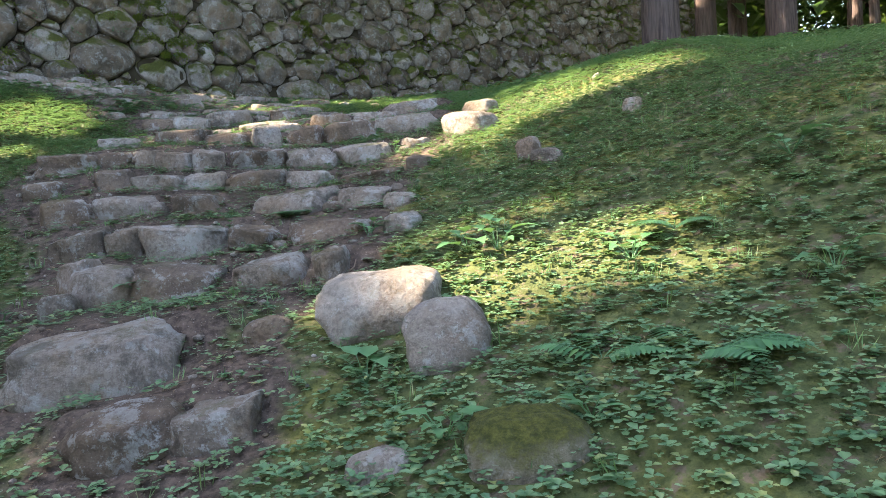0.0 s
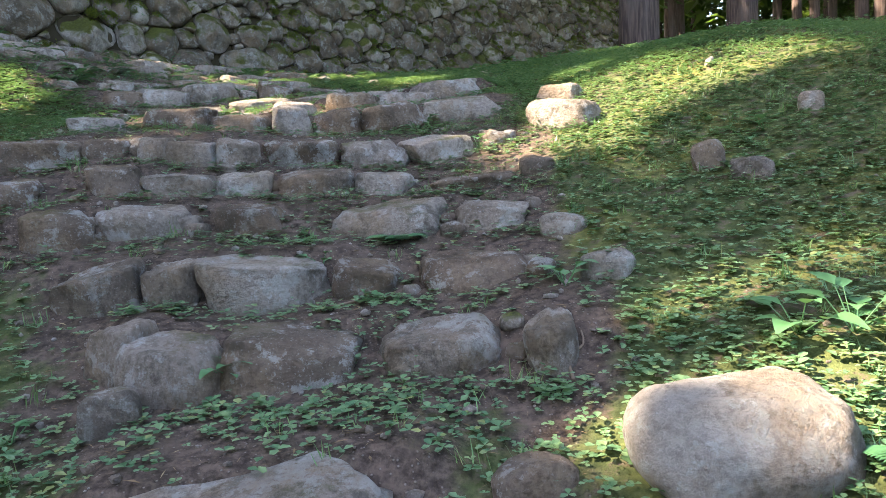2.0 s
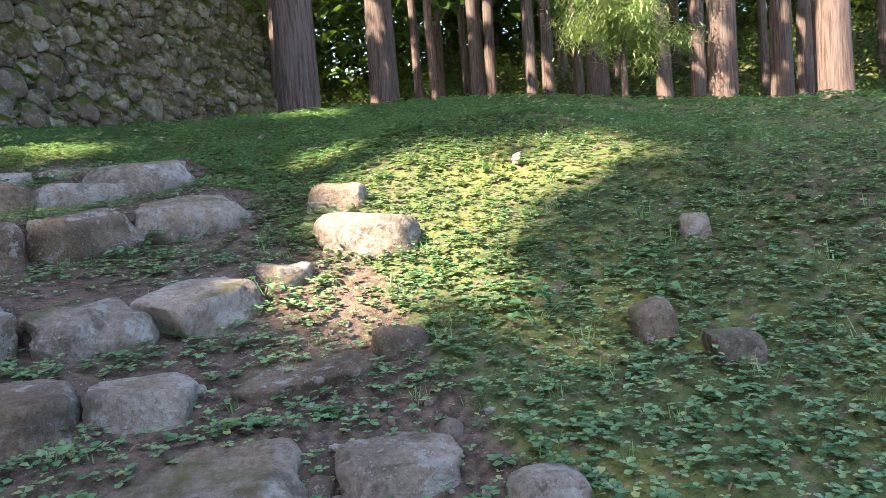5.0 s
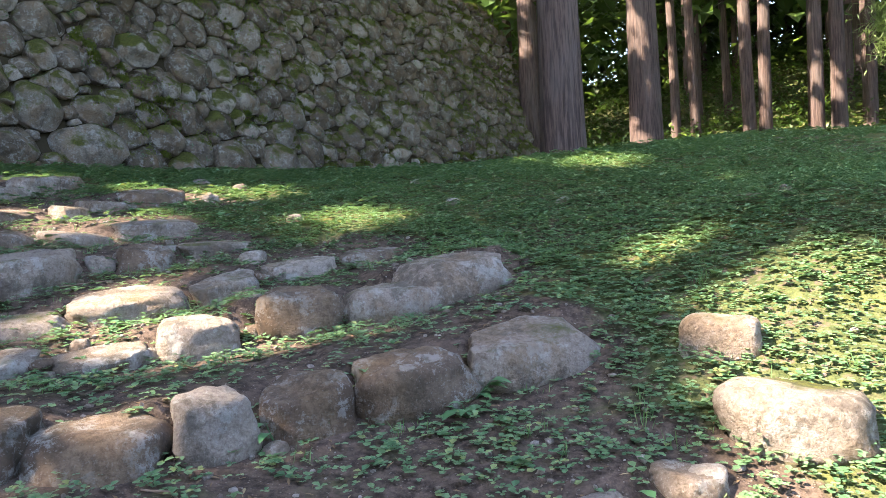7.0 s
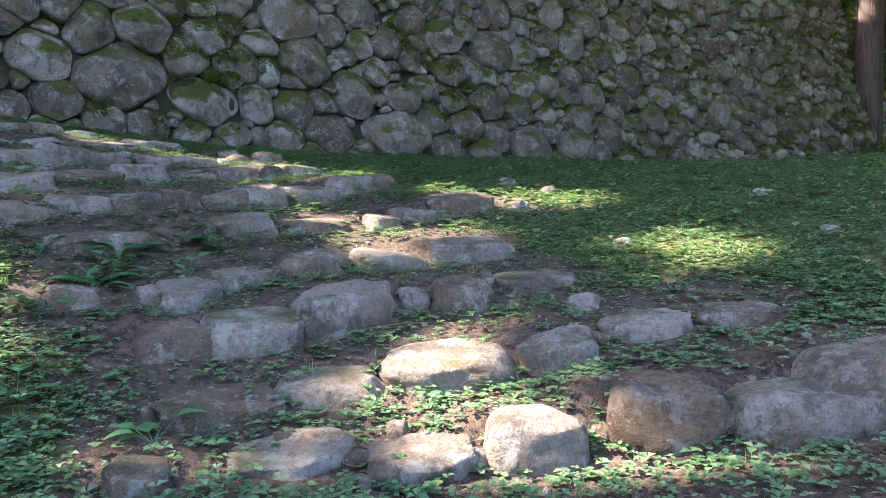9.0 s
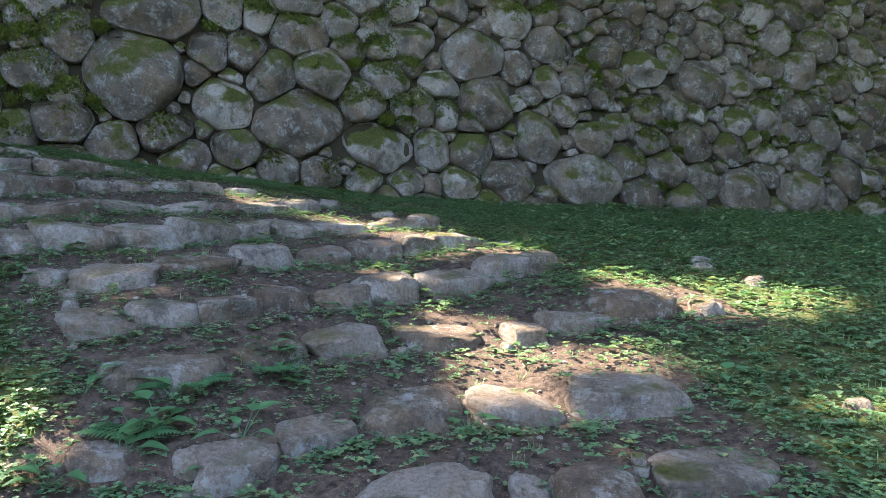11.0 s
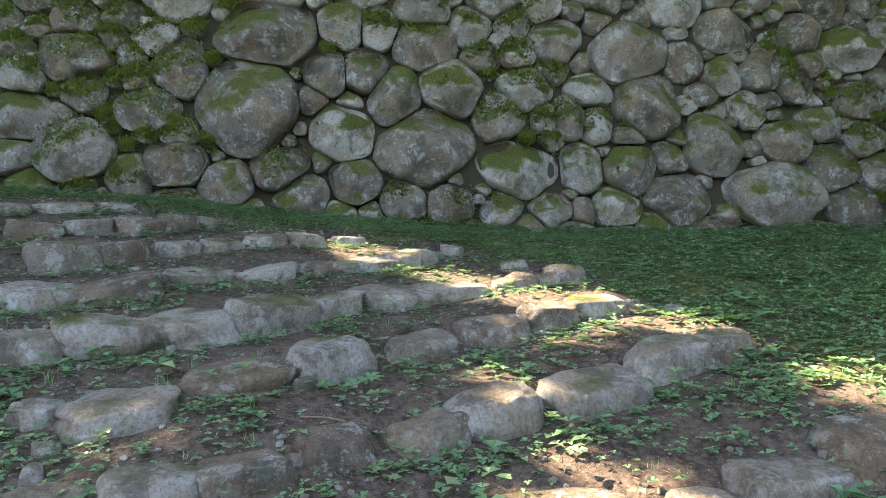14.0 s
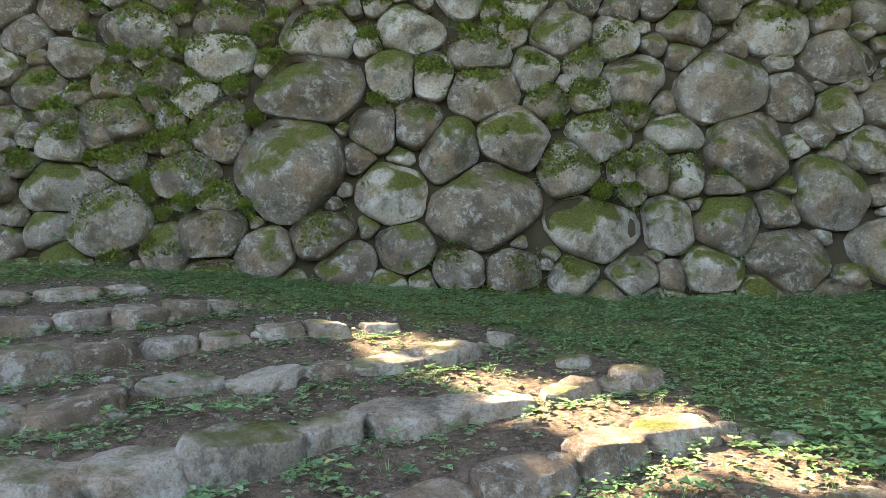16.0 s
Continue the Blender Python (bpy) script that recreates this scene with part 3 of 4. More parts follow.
def clip_poly(poly, nx, ny, c):
    """Keeps the part of a convex polygon where nx*x + ny*y <= c."""
    out = []
    for i, (x0, y0) in enumerate(poly):
        x1, y1 = poly[(i + 1) % len(poly)]
        a, b = nx * x0 + ny * y0 - c, nx * x1 + ny * y1 - c
        if a <= 0:
            out.append((x0, y0))
        if (a < 0) != (b < 0) and a != b:
            t = a / (a - b)
            out.append((x0 + t * (x1 - x0), y0 + t * (y1 - y0)))
    return out


def wall_cells():
    """Field stones of mixed size fitted together over the face: centre, radius and outline of each."""
    r = random.Random(21)
    seeds = [(u, z, a, b) for group in WALL_STONES for u, z, a, b in group]
    for size, tries in ((0.36, 900), (0.27, 3500), (0.2, 7000), (0.13, 6000), (0.08, 3000)):
        for _ in range(tries):
            u, z = r.uniform(WALL_FROM, WALL_TO), r.uniform(3.2, WALL_TOP)
            if u > WALL_TO - 0.5 - 0.5 * max(0.0, z - 6.5):
                continue
            a = size * r.uniform(0.85, 1.25)
            b = a * r.uniform(0.65, 0.95)
            if all(((u - s[0]) / (a + s[2])) ** 2 + ((z - s[1]) / (b + s[3])) ** 2 > 0.8 for s in seeds if abs(u - s[0]) < 1.6 and abs(z - s[1]) < 1.2):
                seeds.append((u, z, a, b))
    cells = []
    for i, (u, z, a, b) in enumerate(seeds):
        poly = [(u + 1.5 * a * math.cos(t), z + 1.5 * b * math.sin(t)) for t in np.linspace(0, 6.283, 17)[:-1]]
        for j, (u2, z2, a2, b2) in enumerate(seeds):
            if i == j or abs(u - u2) > 2.4 or abs(z - z2) > 2.0:
                continue
            dx, dy = u2 - u, z2 - z
            # split the way between the two in proportion to their reach along it
            dist = math.hypot(dx, dy)
            ex, ey = dx / dist, dy / dist
            r1 = 1 / math.hypot(ex / a, ey / b)
            r2 = 1 / math.hypot(ex / a2, ey / b2)
            k = dist * r1 / (r1 + r2)
            poly = clip_poly(poly, ex, ey, ex * u + ey * z + k)
            if len(poly) < 3:
                break
        if len(poly) >= 3:
            cells.append((u, z, a, b, poly))
    return cells


def wall_stone(u, z, a, b, poly, seed, rings=6, spokes=22):
    """One stone: rounded outline in its cell, bulging face, a body that runs back into the wall."""
    r = np.random.default_rng(seed)
    ang = np.linspace(0, 2 * np.pi, spokes, endpoint=False)
    reach = np.full(spokes, 9.0)
    pts = np.array(poly)
    for (x0, y0), (x1, y1) in zip(pts, np.roll(pts, -1, 0)):
        nx, ny = y1 - y0, x0 - x1
        c = nx * (x0 - u) + ny * (y0 - z)
        den = nx * np.cos(ang) + ny * np.sin(ang)
        with np.errstate(divide="ignore", invalid="ignore"):
            t = np.where(den * np.sign(c) > 1e-9, c / den, 9.0)
        reach = np.minimum(reach, np.where(t > 0, t, 9.0))
    for _ in range(2):
        reach = np.minimum(reach * 1.0, (np.roll(reach, 1) + 4 * reach + np.roll(reach, -1)) / 6)
    size = math.sqrt(a * b)
    reach = reach * (1 - 0.008 / max(size, 0.1)) * (1 + 0.02 * np.sin(3 * ang + seed) + r.normal(0, 0.012, spokes))
    bulge = size * r.uniform(0.5, 0.85)
    tilt = r.normal((0, -0.08), 0.2)
    rho = np.r_[np.linspace(0, 1, rings + 1)[1:] ** 0.7, 1.0]
    deep = np.r_[bulge * np.maximum(0, 1 - rho[:-1] ** 3.2) ** 0.6 - 0.05, -0.3 * size - 0.2]
    ru, rz = (rho[:, None] * reach * np.cos(ang)), (rho[:, None] * reach * np.sin(ang))
    out = deep[:, None] + (tilt[0] * ru + tilt[1] * rz) * (deep > -0.05)[:, None]
    lump = wave(np.stack([ru / size * 1.3, rz / size * 1.3, out / size], -1), 1.3, seed, 3) * 0.13 * size
    front = (deep > -0.05)[:, None]
    out = out + lump * front * (1 - 0.6 * rho[:, None] ** 2) + r.uniform(-0.09, 0.08)
    for _ in range(9):
        n = np.array((r.normal(0, 0.7), r.normal(0, 0.7), 1.0))
        over = (ru * n[0] + rz * n[1] + out * n[2]) - (bulge * r.uniform(0.7, 1.05) + 0.08 * size)
        out = out - np.clip(over, 0, 0.5 * bulge) * 0.9 * front
    uu, zz, oo = np.r_[0, ru.ravel()] + u, np.r_[0, rz.ravel()] + z, np.r_[out[0].mean() + 0.02 * size, out.ravel()]
    v = wall_point(uu, zz, oo)
    n = spokes
    tri = [(0, 1 + k, 1 + (k + 1) % n) for k in range(n)]
    for q in range(rings):
        s = 1 + q * n
        for k in range(n):
            k2 = (k + 1) % n
            tri += [(s + k, s + n + k, s + n + k2), (s + k, s + n + k2, s + k2)]
    return v, np.array(tri)


def castle_wall():
    zs = (2.0, WALL_TOP)
    corners = [wall_point(u, z, -0.2 - back) for back in (0.0, 6.0) for u, z in ((WALL_FROM, zs[0]), (WALL_TO - 0.6, zs[0]), (WALL_TO - 2.7, zs[1]), (WALL_FROM, zs[1]))]
    faces = [(0, 1, 2, 3), (5, 4, 7, 6), (4, 0, 3, 7), (1, 5, 6, 2), (3, 2, 6, 7), (4, 5, 1, 0)]
    core = tagged(new("wall_north", mesh_of("wall_core", np.array(corners), np.array(faces), EARTH, False)), "tall battered castle wall of mossy grey field stones", "stone wall", kind="structure")
    cells = wall_cells()
    cells.sort(key=lambda c: math.hypot(c[0] - 2.0, (c[1] - 4.8) * 1.6))
    rest_v, rest_f, count = [], [], 0
    for i, (u, z, a, b, poly) in enumerate(cells):
        near = i < 300
        v, f = wall_stone(u, z, a, b, poly, 3000 + i, 7 if near else 5, 28 if near else 18)
        if near:
            child("stone", mesh_of("stone", v, f, WALL_STONE), core)
        else:
            rest_v.append(v)
            rest_f.append(f + count)
            count += len(v)
    tagged(child("stones", mesh_of("stones", np.concatenate(rest_v), np.concatenate(rest_f), WALL_STONE_FAR), core), kind="stuff")


castle_wall()


# ---- trees ----
def tube(points, radii, sides=14, flare=0.0, seed=0):
    """A tapered, slightly fluted trunk or limb through the points."""
    pts, radii = np.asarray(points, float), np.asarray(radii, float)
    ways = np.gradient(pts, axis=0)
    ways /= np.linalg.norm(ways, axis=1, keepdims=True)
    ref = np.array((1.0, 0.03, 0)) if abs(ways[0][2]) > 0.7 else np.array((0, 0, 1.0))
    side = np.cross(ways, ref)
    side /= np.linalg.norm(side, axis=1, keepdims=True)
    over = np.cross(ways, side)
    ang = np.linspace(0, 2 * np.pi, sides, endpoint=False)
    flute = 1 + 0.05 * np.sin(5 * ang + seed) + 0.03 * np.sin(9 * ang + 2 * seed)
    toe = 1 + flare * np.exp(-np.arange(len(pts)) * 0.8)[:, None] * (0.6 + 0.4 * np.sin(4 * ang + seed))
    v = pts[:, None] + (radii[:, None] * flute * toe)[..., None] * (side[:, None] * np.cos(ang)[:, None] + over[:, None] * np.sin(ang)[:, None])
    n, f = sides, []
    for q in range(len(pts) - 1):
        for k in range(n):
            f.append((q * n + k, q * n + (k + 1) % n, (q + 1) * n + (k + 1) % n, (q + 1) * n + k))
    return v.reshape(-1, 3), np.array(f)


def leaves(p, length, width, yaw, tilt, seed=0, fold=0.25):
    """Many small pointed leaves in one pair of arrays: base, two sides and tip each."""
    n = len(p)
    length, width = np.broadcast_to(length, n), np.broadcast_to(width, n)
    fwd = np.stack([np.cos(yaw) * np.cos(tilt), np.sin(yaw) * np.cos(tilt), np.sin(tilt)], -1)
    side = np.stack([-np.sin(yaw), np.cos(yaw), np.zeros(n)], -1)
    up = np.cross(fwd, side)
    mid = p + fwd * (length * 0.45)[:, None] + up * (width * fold)[:, None]
    v = np.stack([p, mid - side * (width / 2)[:, None], p + fwd * length[:, None], mid + side * (width / 2)[:, None]], 1).reshape(-1, 3)
    b = np.arange(n)[:, None] * 4
    f = np.concatenate([b + np.array([[0, 1, 2]]), b + np.array([[0, 2, 3]])], 1).reshape(-1, 3)
    return v, f


# sunlit spots wanted on the ground: x, y and half widths
SUN_SPOTS = (
    (0.7, 6.2, 0.47, 0.31), (-0.1, 5.7, 0.26, 0.33), (0.3, 3.3, 0.43, 0.38), (0.9, 2.9, 0.26, 0.24), (-4.1, 7.2, 0.51, 1.12), (-0.3, 3.4, 0.16, 0.21), (0.1, 5.6, 0.41, 0.31), (1.0, 6.1, 0.52, 0.32), (0.7, 7.1, 0.29, 0.33), (0.1, 5.5, 0.22, 0.18), (1.0, 6.2, 0.31, 0.23), (0.8, 7.3, 0.34, 0.52), (1.9, 6.1, 0.28, 0.17), (-0.4, 10.0, 0.28, 0.56), (-1.9, 7.9, 0.28, 0.32), (-2.3, 8.1, 0.21, 0.17), (-2.0, 6.9, 0.34, 0.14), (-0.7, 9.9, 0.24, 0.37), (2.4, 11.3, 0.42, 0.54), (-2.0, 8.5, 0.32, 0.17), (-2.5, 9.9, 0.31, 0.43), (-1.4, 11.9, 0.57, 0.52), (-0.6, 9.9, 0.28, 0.4), (-2.1, 10.4, 0.34, 0.2), (-3.1, 10.5, 0.29, 0.25), (-2.2, 12.0, 0.41, 0.29), (-6.1, 12.6, 0.29, 0.15), (-4.9, 12.5, 0.17, 0.17), (-4.0, 12.6, 0.39, 0.5), (-4.1, 12.1, 0.16, 0.16), (-3.6, 12.3, 0.32, 0.22), (-2.9, 7.3, 0.18, 0.21), (-2.2, 7.0, 0.21, 0.25), (-2.5, 6.7, 0.23, 0.13), (0.6, 3.5, 0.24, 0.24), (-4.6, 7.8, 0.74, 0.75),
)


def sprays(centres, count, spread, size, seed):
    """Drooping cedar sprays round branch ends."""
    r = np.random.default_rng(seed)
    c = np.repeat(centres, count, 0)
    n = len(c)
    p = c + r.normal(0, 1, (n, 3)) * spread
    yaw = r.uniform(0, 6.28, n)
    return p, r.uniform(0.7, 1.3, n) * size, yaw, r.uniform(-1.0, 0.5, n)


def shade_trees():
    """Unseen cedars added beside the stairs; their crowns shade the slope, with gaps cut where sun should fall."""
    r = np.random.default_rng(31)
    core, wide = 70000, 75000
    n = core + wide
    gx = np.r_[r.uniform(-12, 9, core), r.uniform(-17, 50, wide)]
    gy = np.r_[r.uniform(-3, 21, core), r.uniform(-11, 62, wide)]
    gaps = SUN_SPOTS + ((0.0, 3.0, 0.2, 0.1), (-1.8, 6.9, 0.6, 0.28), (-1.1, 7.5, 0.28, 0.12), (-1.95, 7.5, 0.25, 0.1), (14.3, 12.4, 1.9, 0.3), (14.4, 10.1, 1.9, 0.3), (-6.1, 12.6, 0.45, 0.3), (-4.9, 12.5, 0.33, 0.3), (10.5, 13.4, 1.7, 1.7), (9.3, 21.1, 0.4, 1.2), (12.5, 12.4, 0.8, 1.2), (12.6, 10.1, 0.9, 1.4), (14.6, 15.6, 0.8, 1.0), (16, 12, 1.0, 1.0), (19, 24, 1.5, 1.5), (-3.75, 11.9, 0.2, 0.2), (-3.84, 11.09, 0.12, 0.12), (-0.76, 7.06, 0.12, 0.14), (-2.4, 5.9, 0.3, 0.1), (0.35, 3.25, 0.6, 0.42), (0.95, 6.75, 0.38, 0.28), (0.4, 5.35, 0.2, 0.15), (-2.99, 12.5, 0.12, 0.15))
    gz = slope(gx, gy)
    high = r.uniform(9.5, 16.0, n) + np.clip(gy - 20, 0, 9) * 0.6
    ragged = np.hypot((gx - 14) / 34, (gy - 22) / 38) + 0.1 * wave(np.stack([gx, gy], -1), 0.4, 33)
    beyond = np.hypot((gx + 1.5) / 10.5, (gy - 9) / 12.5) > 1
    keep = (ragged < 1) & (wave(np.stack([gx, gy], -1), 2.3, 36) < 1.25) & (~beyond | (wave(np.stack([gx, gy], -1), 1.1, 35) > np.where(gx > 11, -0.3, -0.75)))
    for cx, cy, rx, ry in gaps:
        keep &= ((gx - cx) / (rx + 0.22)) ** 2 + ((gy - cy) / (ry + 0.22)) ** 2 > 1
    k = high / SUN_FROM.z
    # these unseen crowns stand off to the left, leaving the sky overhead open
    aside = (gy < 11) & (gx < 8)
    keep &= (gx < 8) | (gy > 9)
    k = np.where(aside, np.maximum((gx + r.uniform(12, 18, n)) / -SUN_FROM.x, 5.5 / SUN_FROM.z), k)
    p = np.stack([gx, gy, gz], -1) + k[:, None] * np.array(SUN_FROM)
    p, beyond = p[keep], beyond[keep]
    spots = [(-13.5, -2.0), (-15.0, 2.5), (-12.5, 6.5), (-18.0, 6.0), (-11.5, -6.5), (-19.0, -1.0), (-6.5, -4.5), (3.5, -5.5), (-23.0, 3.0), (-1.5, -8.0), (-12.0, 24.0), (-4.0, 32.0), (4.0, 40.0), (18.0, 2.0), (24.0, 10.0)]
    own = np.argmin([np.hypot(p[:, 0] - x, p[:, 1] - y) for x, y in spots], 0)
    for i, (x, y) in enumerate(spots):
        cedar(x, y, 0.36 + 0.03 * (i % 4), 20.0, p[own == i], 40 + i, np.where(beyond[own == i], 0.75, 0.42))


def cedar(x, y, radius, height, crown, seed, size, lean=0.0, label="tall straight cedar with reddish-brown bark"):
    base = float(slope(x, y))
    tree = tagged(new("cedar_tree"), label, "tree", "cedars round the castle wall")
    tree.matrix_basis = pose(x, y, base)
    t = np.array((-0.3, 0.0, 0.25, 0.7, 1.5, 3, 5, 8, 12, height))
    pts = np.stack([lean * t + 0.05 * np.sin(t * 0.4 + seed), 0.04 * np.sin(t * 0.5 + 2 * seed), t], -1)
    v, f = tube(pts, radius * (1 - 0.75 * np.clip(t, 0, height) / height), 20, 0.75 if radius > 0.45 else 0.4, seed)
    child("trunk", mesh_of("trunk", v, f, BARK), tree)
    if len(crown):
        r = np.random.default_rng(seed)
        q = crown - np.array((x, y, base))
        n = len(q)
        v, f = leaves(q, r.uniform(0.7, 1.3, n) * size, r.uniform(0.6, 1.0, n) * size * 0.8, r.uniform(0, 6.28, n), r.uniform(-0.9, 0.5, n))
        child("crown", mesh_of("crown", v, f, NEEDLE, False), tree)
    return tree


shade_trees()


TRUNKS = (
    (4.83, 16.96, 0.44), (9.28, 21.08, 0.44), (15.3, 28.5, 0.19), (15.3, 27.3, 0.19), (14.2, 23.0, 0.2), (14.6, 22.7, 0.2), (14.9, 21.1, 0.22), (15.3, 20.7, 0.22), (20.3, 24.2, 0.19), (14.2, 17.6, 0.33), (14.6, 15.6, 0.21), (15.9, 15.4, 0.22), (12.5, 12.4, 0.3), (24.4, 18.7, 0.17), (17.0, 13.7, 0.28), (19.0, 14.2, 0.26), (16.5, 12.4, 0.24), (12.6, 10.1, 0.3),
)


def forest_at(bearing, far):
    """A place seen from the stairs' middle on that bearing, degrees from +y to +x."""
    return -1.42 + far * math.sin(radians(bearing)), 3.53 + far * math.cos(radians(bearing))


def forest():
    r = np.random.default_rng(77)
    for i, (x, y, rad) in enumerate(TRUNKS + ((10.7, 31.6, 0.5),)):
        n = 160
        crown = np.stack([x + r.normal(0, 1.6, n), y + r.normal(0, 1.6, n), slope(x, y) + r.uniform(8.5, 17, n)], -1)
        cedar(x, y, rad, 22, crown, 200 + i, 0.8, label="massive old cedar with grey-purple bark beside the wall" if i == 0 else "tall straight cedar with reddish-brown bark")
    for i in range(75):
        b, d = r.uniform(16, 80), r.uniform(30, 60)
        x, y = forest_at(b, d)
        n = 130
        crown = np.stack([x + r.normal(0, 2.0, n), y + r.normal(0, 2.0, n), slope(x, y) + r.uniform(4.5, 18, n)], -1)
        cedar(x, y, r.uniform(0.16, 0.3), 20, crown, 300 + i, 1.0)
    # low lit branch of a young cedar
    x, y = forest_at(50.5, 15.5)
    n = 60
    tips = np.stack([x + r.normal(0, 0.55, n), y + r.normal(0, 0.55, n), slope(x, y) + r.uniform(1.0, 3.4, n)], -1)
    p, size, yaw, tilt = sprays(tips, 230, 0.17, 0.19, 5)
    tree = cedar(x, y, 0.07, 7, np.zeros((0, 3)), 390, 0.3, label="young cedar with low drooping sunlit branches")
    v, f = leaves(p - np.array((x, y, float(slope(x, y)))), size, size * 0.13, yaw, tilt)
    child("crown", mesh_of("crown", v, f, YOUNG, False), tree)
    # undergrowth on the rise
    n = 5200
    b, d = r.uniform(20, 85, n), r.uniform(24, 55, n)
    b = np.where(d < 34, np.maximum(b, 25.5), b)
    x, y = -1.42 + d * np.sin(np.radians(b)), 3.53 + d * np.cos(np.radians(b))
    tall = np.clip(0.5 + 0.6 * wave(np.stack([x, y], -1), 0.5, 12), 0.1, 1.6)
    c = np.stack([x, y, slope(x, y) + r.uniform(0, 1, n) * tall], -1)
    p, size, yaw, tilt = sprays(c, 14, 0.32, 0.22, 6)
    v, f = leaves(p, size, size * 0.55, yaw, tilt + 0.5)
    tagged(new("undergrowth", mesh_of("undergrowth", v, f, BUSH, False)), "dense green undergrowth on the forest slope", "undergrowth", kind="stuff")
    n = 5200
    b, d = r.uniform(10, 88, n), r.uniform(44, 75, n)
    x, y = -1.42 + d * np.sin(np.radians(b)), 3.53 + d * np.cos(np.radians(b))
    c = np.stack([x, y, slope(x, y) + 16 * r.uniform(0, 1, n)], -1)
    p, size, yaw, tilt = sprays(c, 16, 0.8, 0.75, 8)
    v, f = leaves(p, size, size * 0.6, yaw, tilt)
    tagged(new("far_foliage", mesh_of("far_foliage", v, f, BUSH, False)), "far dark green woodland foliage behind trunks", "foliage", kind="stuff")
    # unseen wood behind and beside the stairs, added to hold back low sky light
    n = 3600
    b, d = r.uniform(92, 322, n), r.uniform(20, 42, n)
    x, y = -1.42 + d * np.sin(np.radians(b)), 3.53 + d * np.cos(np.radians(b))
    c = np.stack([x, y, slope(x, y) + 8 * r.uniform(0, 1, n)], -1)
    c = c[((c[:, :2] - WALL_AT) @ WALL_N) > 3.0]
    p, size, yaw, tilt = sprays(c, 12, 0.8, 0.8, 9)
    v, f = leaves(p, size, size * 0.6, yaw, tilt)
    tagged(new("near_foliage", mesh_of("near_foliage", v, f, BUSH, False)), "unseen dense wood added to block low sky light", "foliage", kind="stuff")


forest()


# ---- ground cover ----
def round_leaves(p, length, width, yaw, tilt):
    """Small rounded leaflets: a pointed base, two broad shoulders and a blunt tip each."""
    n = len(p)
    fwd = np.stack([np.cos(yaw) * np.cos(tilt), np.sin(yaw) * np.cos(tilt), np.sin(tilt)], -1)
    side = np.stack([-np.sin(yaw), np.cos(yaw), np.zeros(n)], -1)
    up = np.cross(fwd, side)
    v = [p]
    for along, across, raised in ((0.5, -0.5, 0.14), (0.95, -0.27, 0.02), (0.95, 0.27, 0.02), (0.5, 0.5, 0.14)):
        v.append(p + fwd * (length * along)[:, None] + side * (width * across)[:, None] + up * (width * raised)[:, None])
    b = np.arange(n)[:, None] * 5
    f = np.concatenate([b + np.array([[0, 1, 2]]), b + np.array([[0, 2, 3]]), b + np.array([[0, 3, 4]])], 1).reshape(-1, 3)
    return np.stack(v, 1).reshape(-1, 3), f


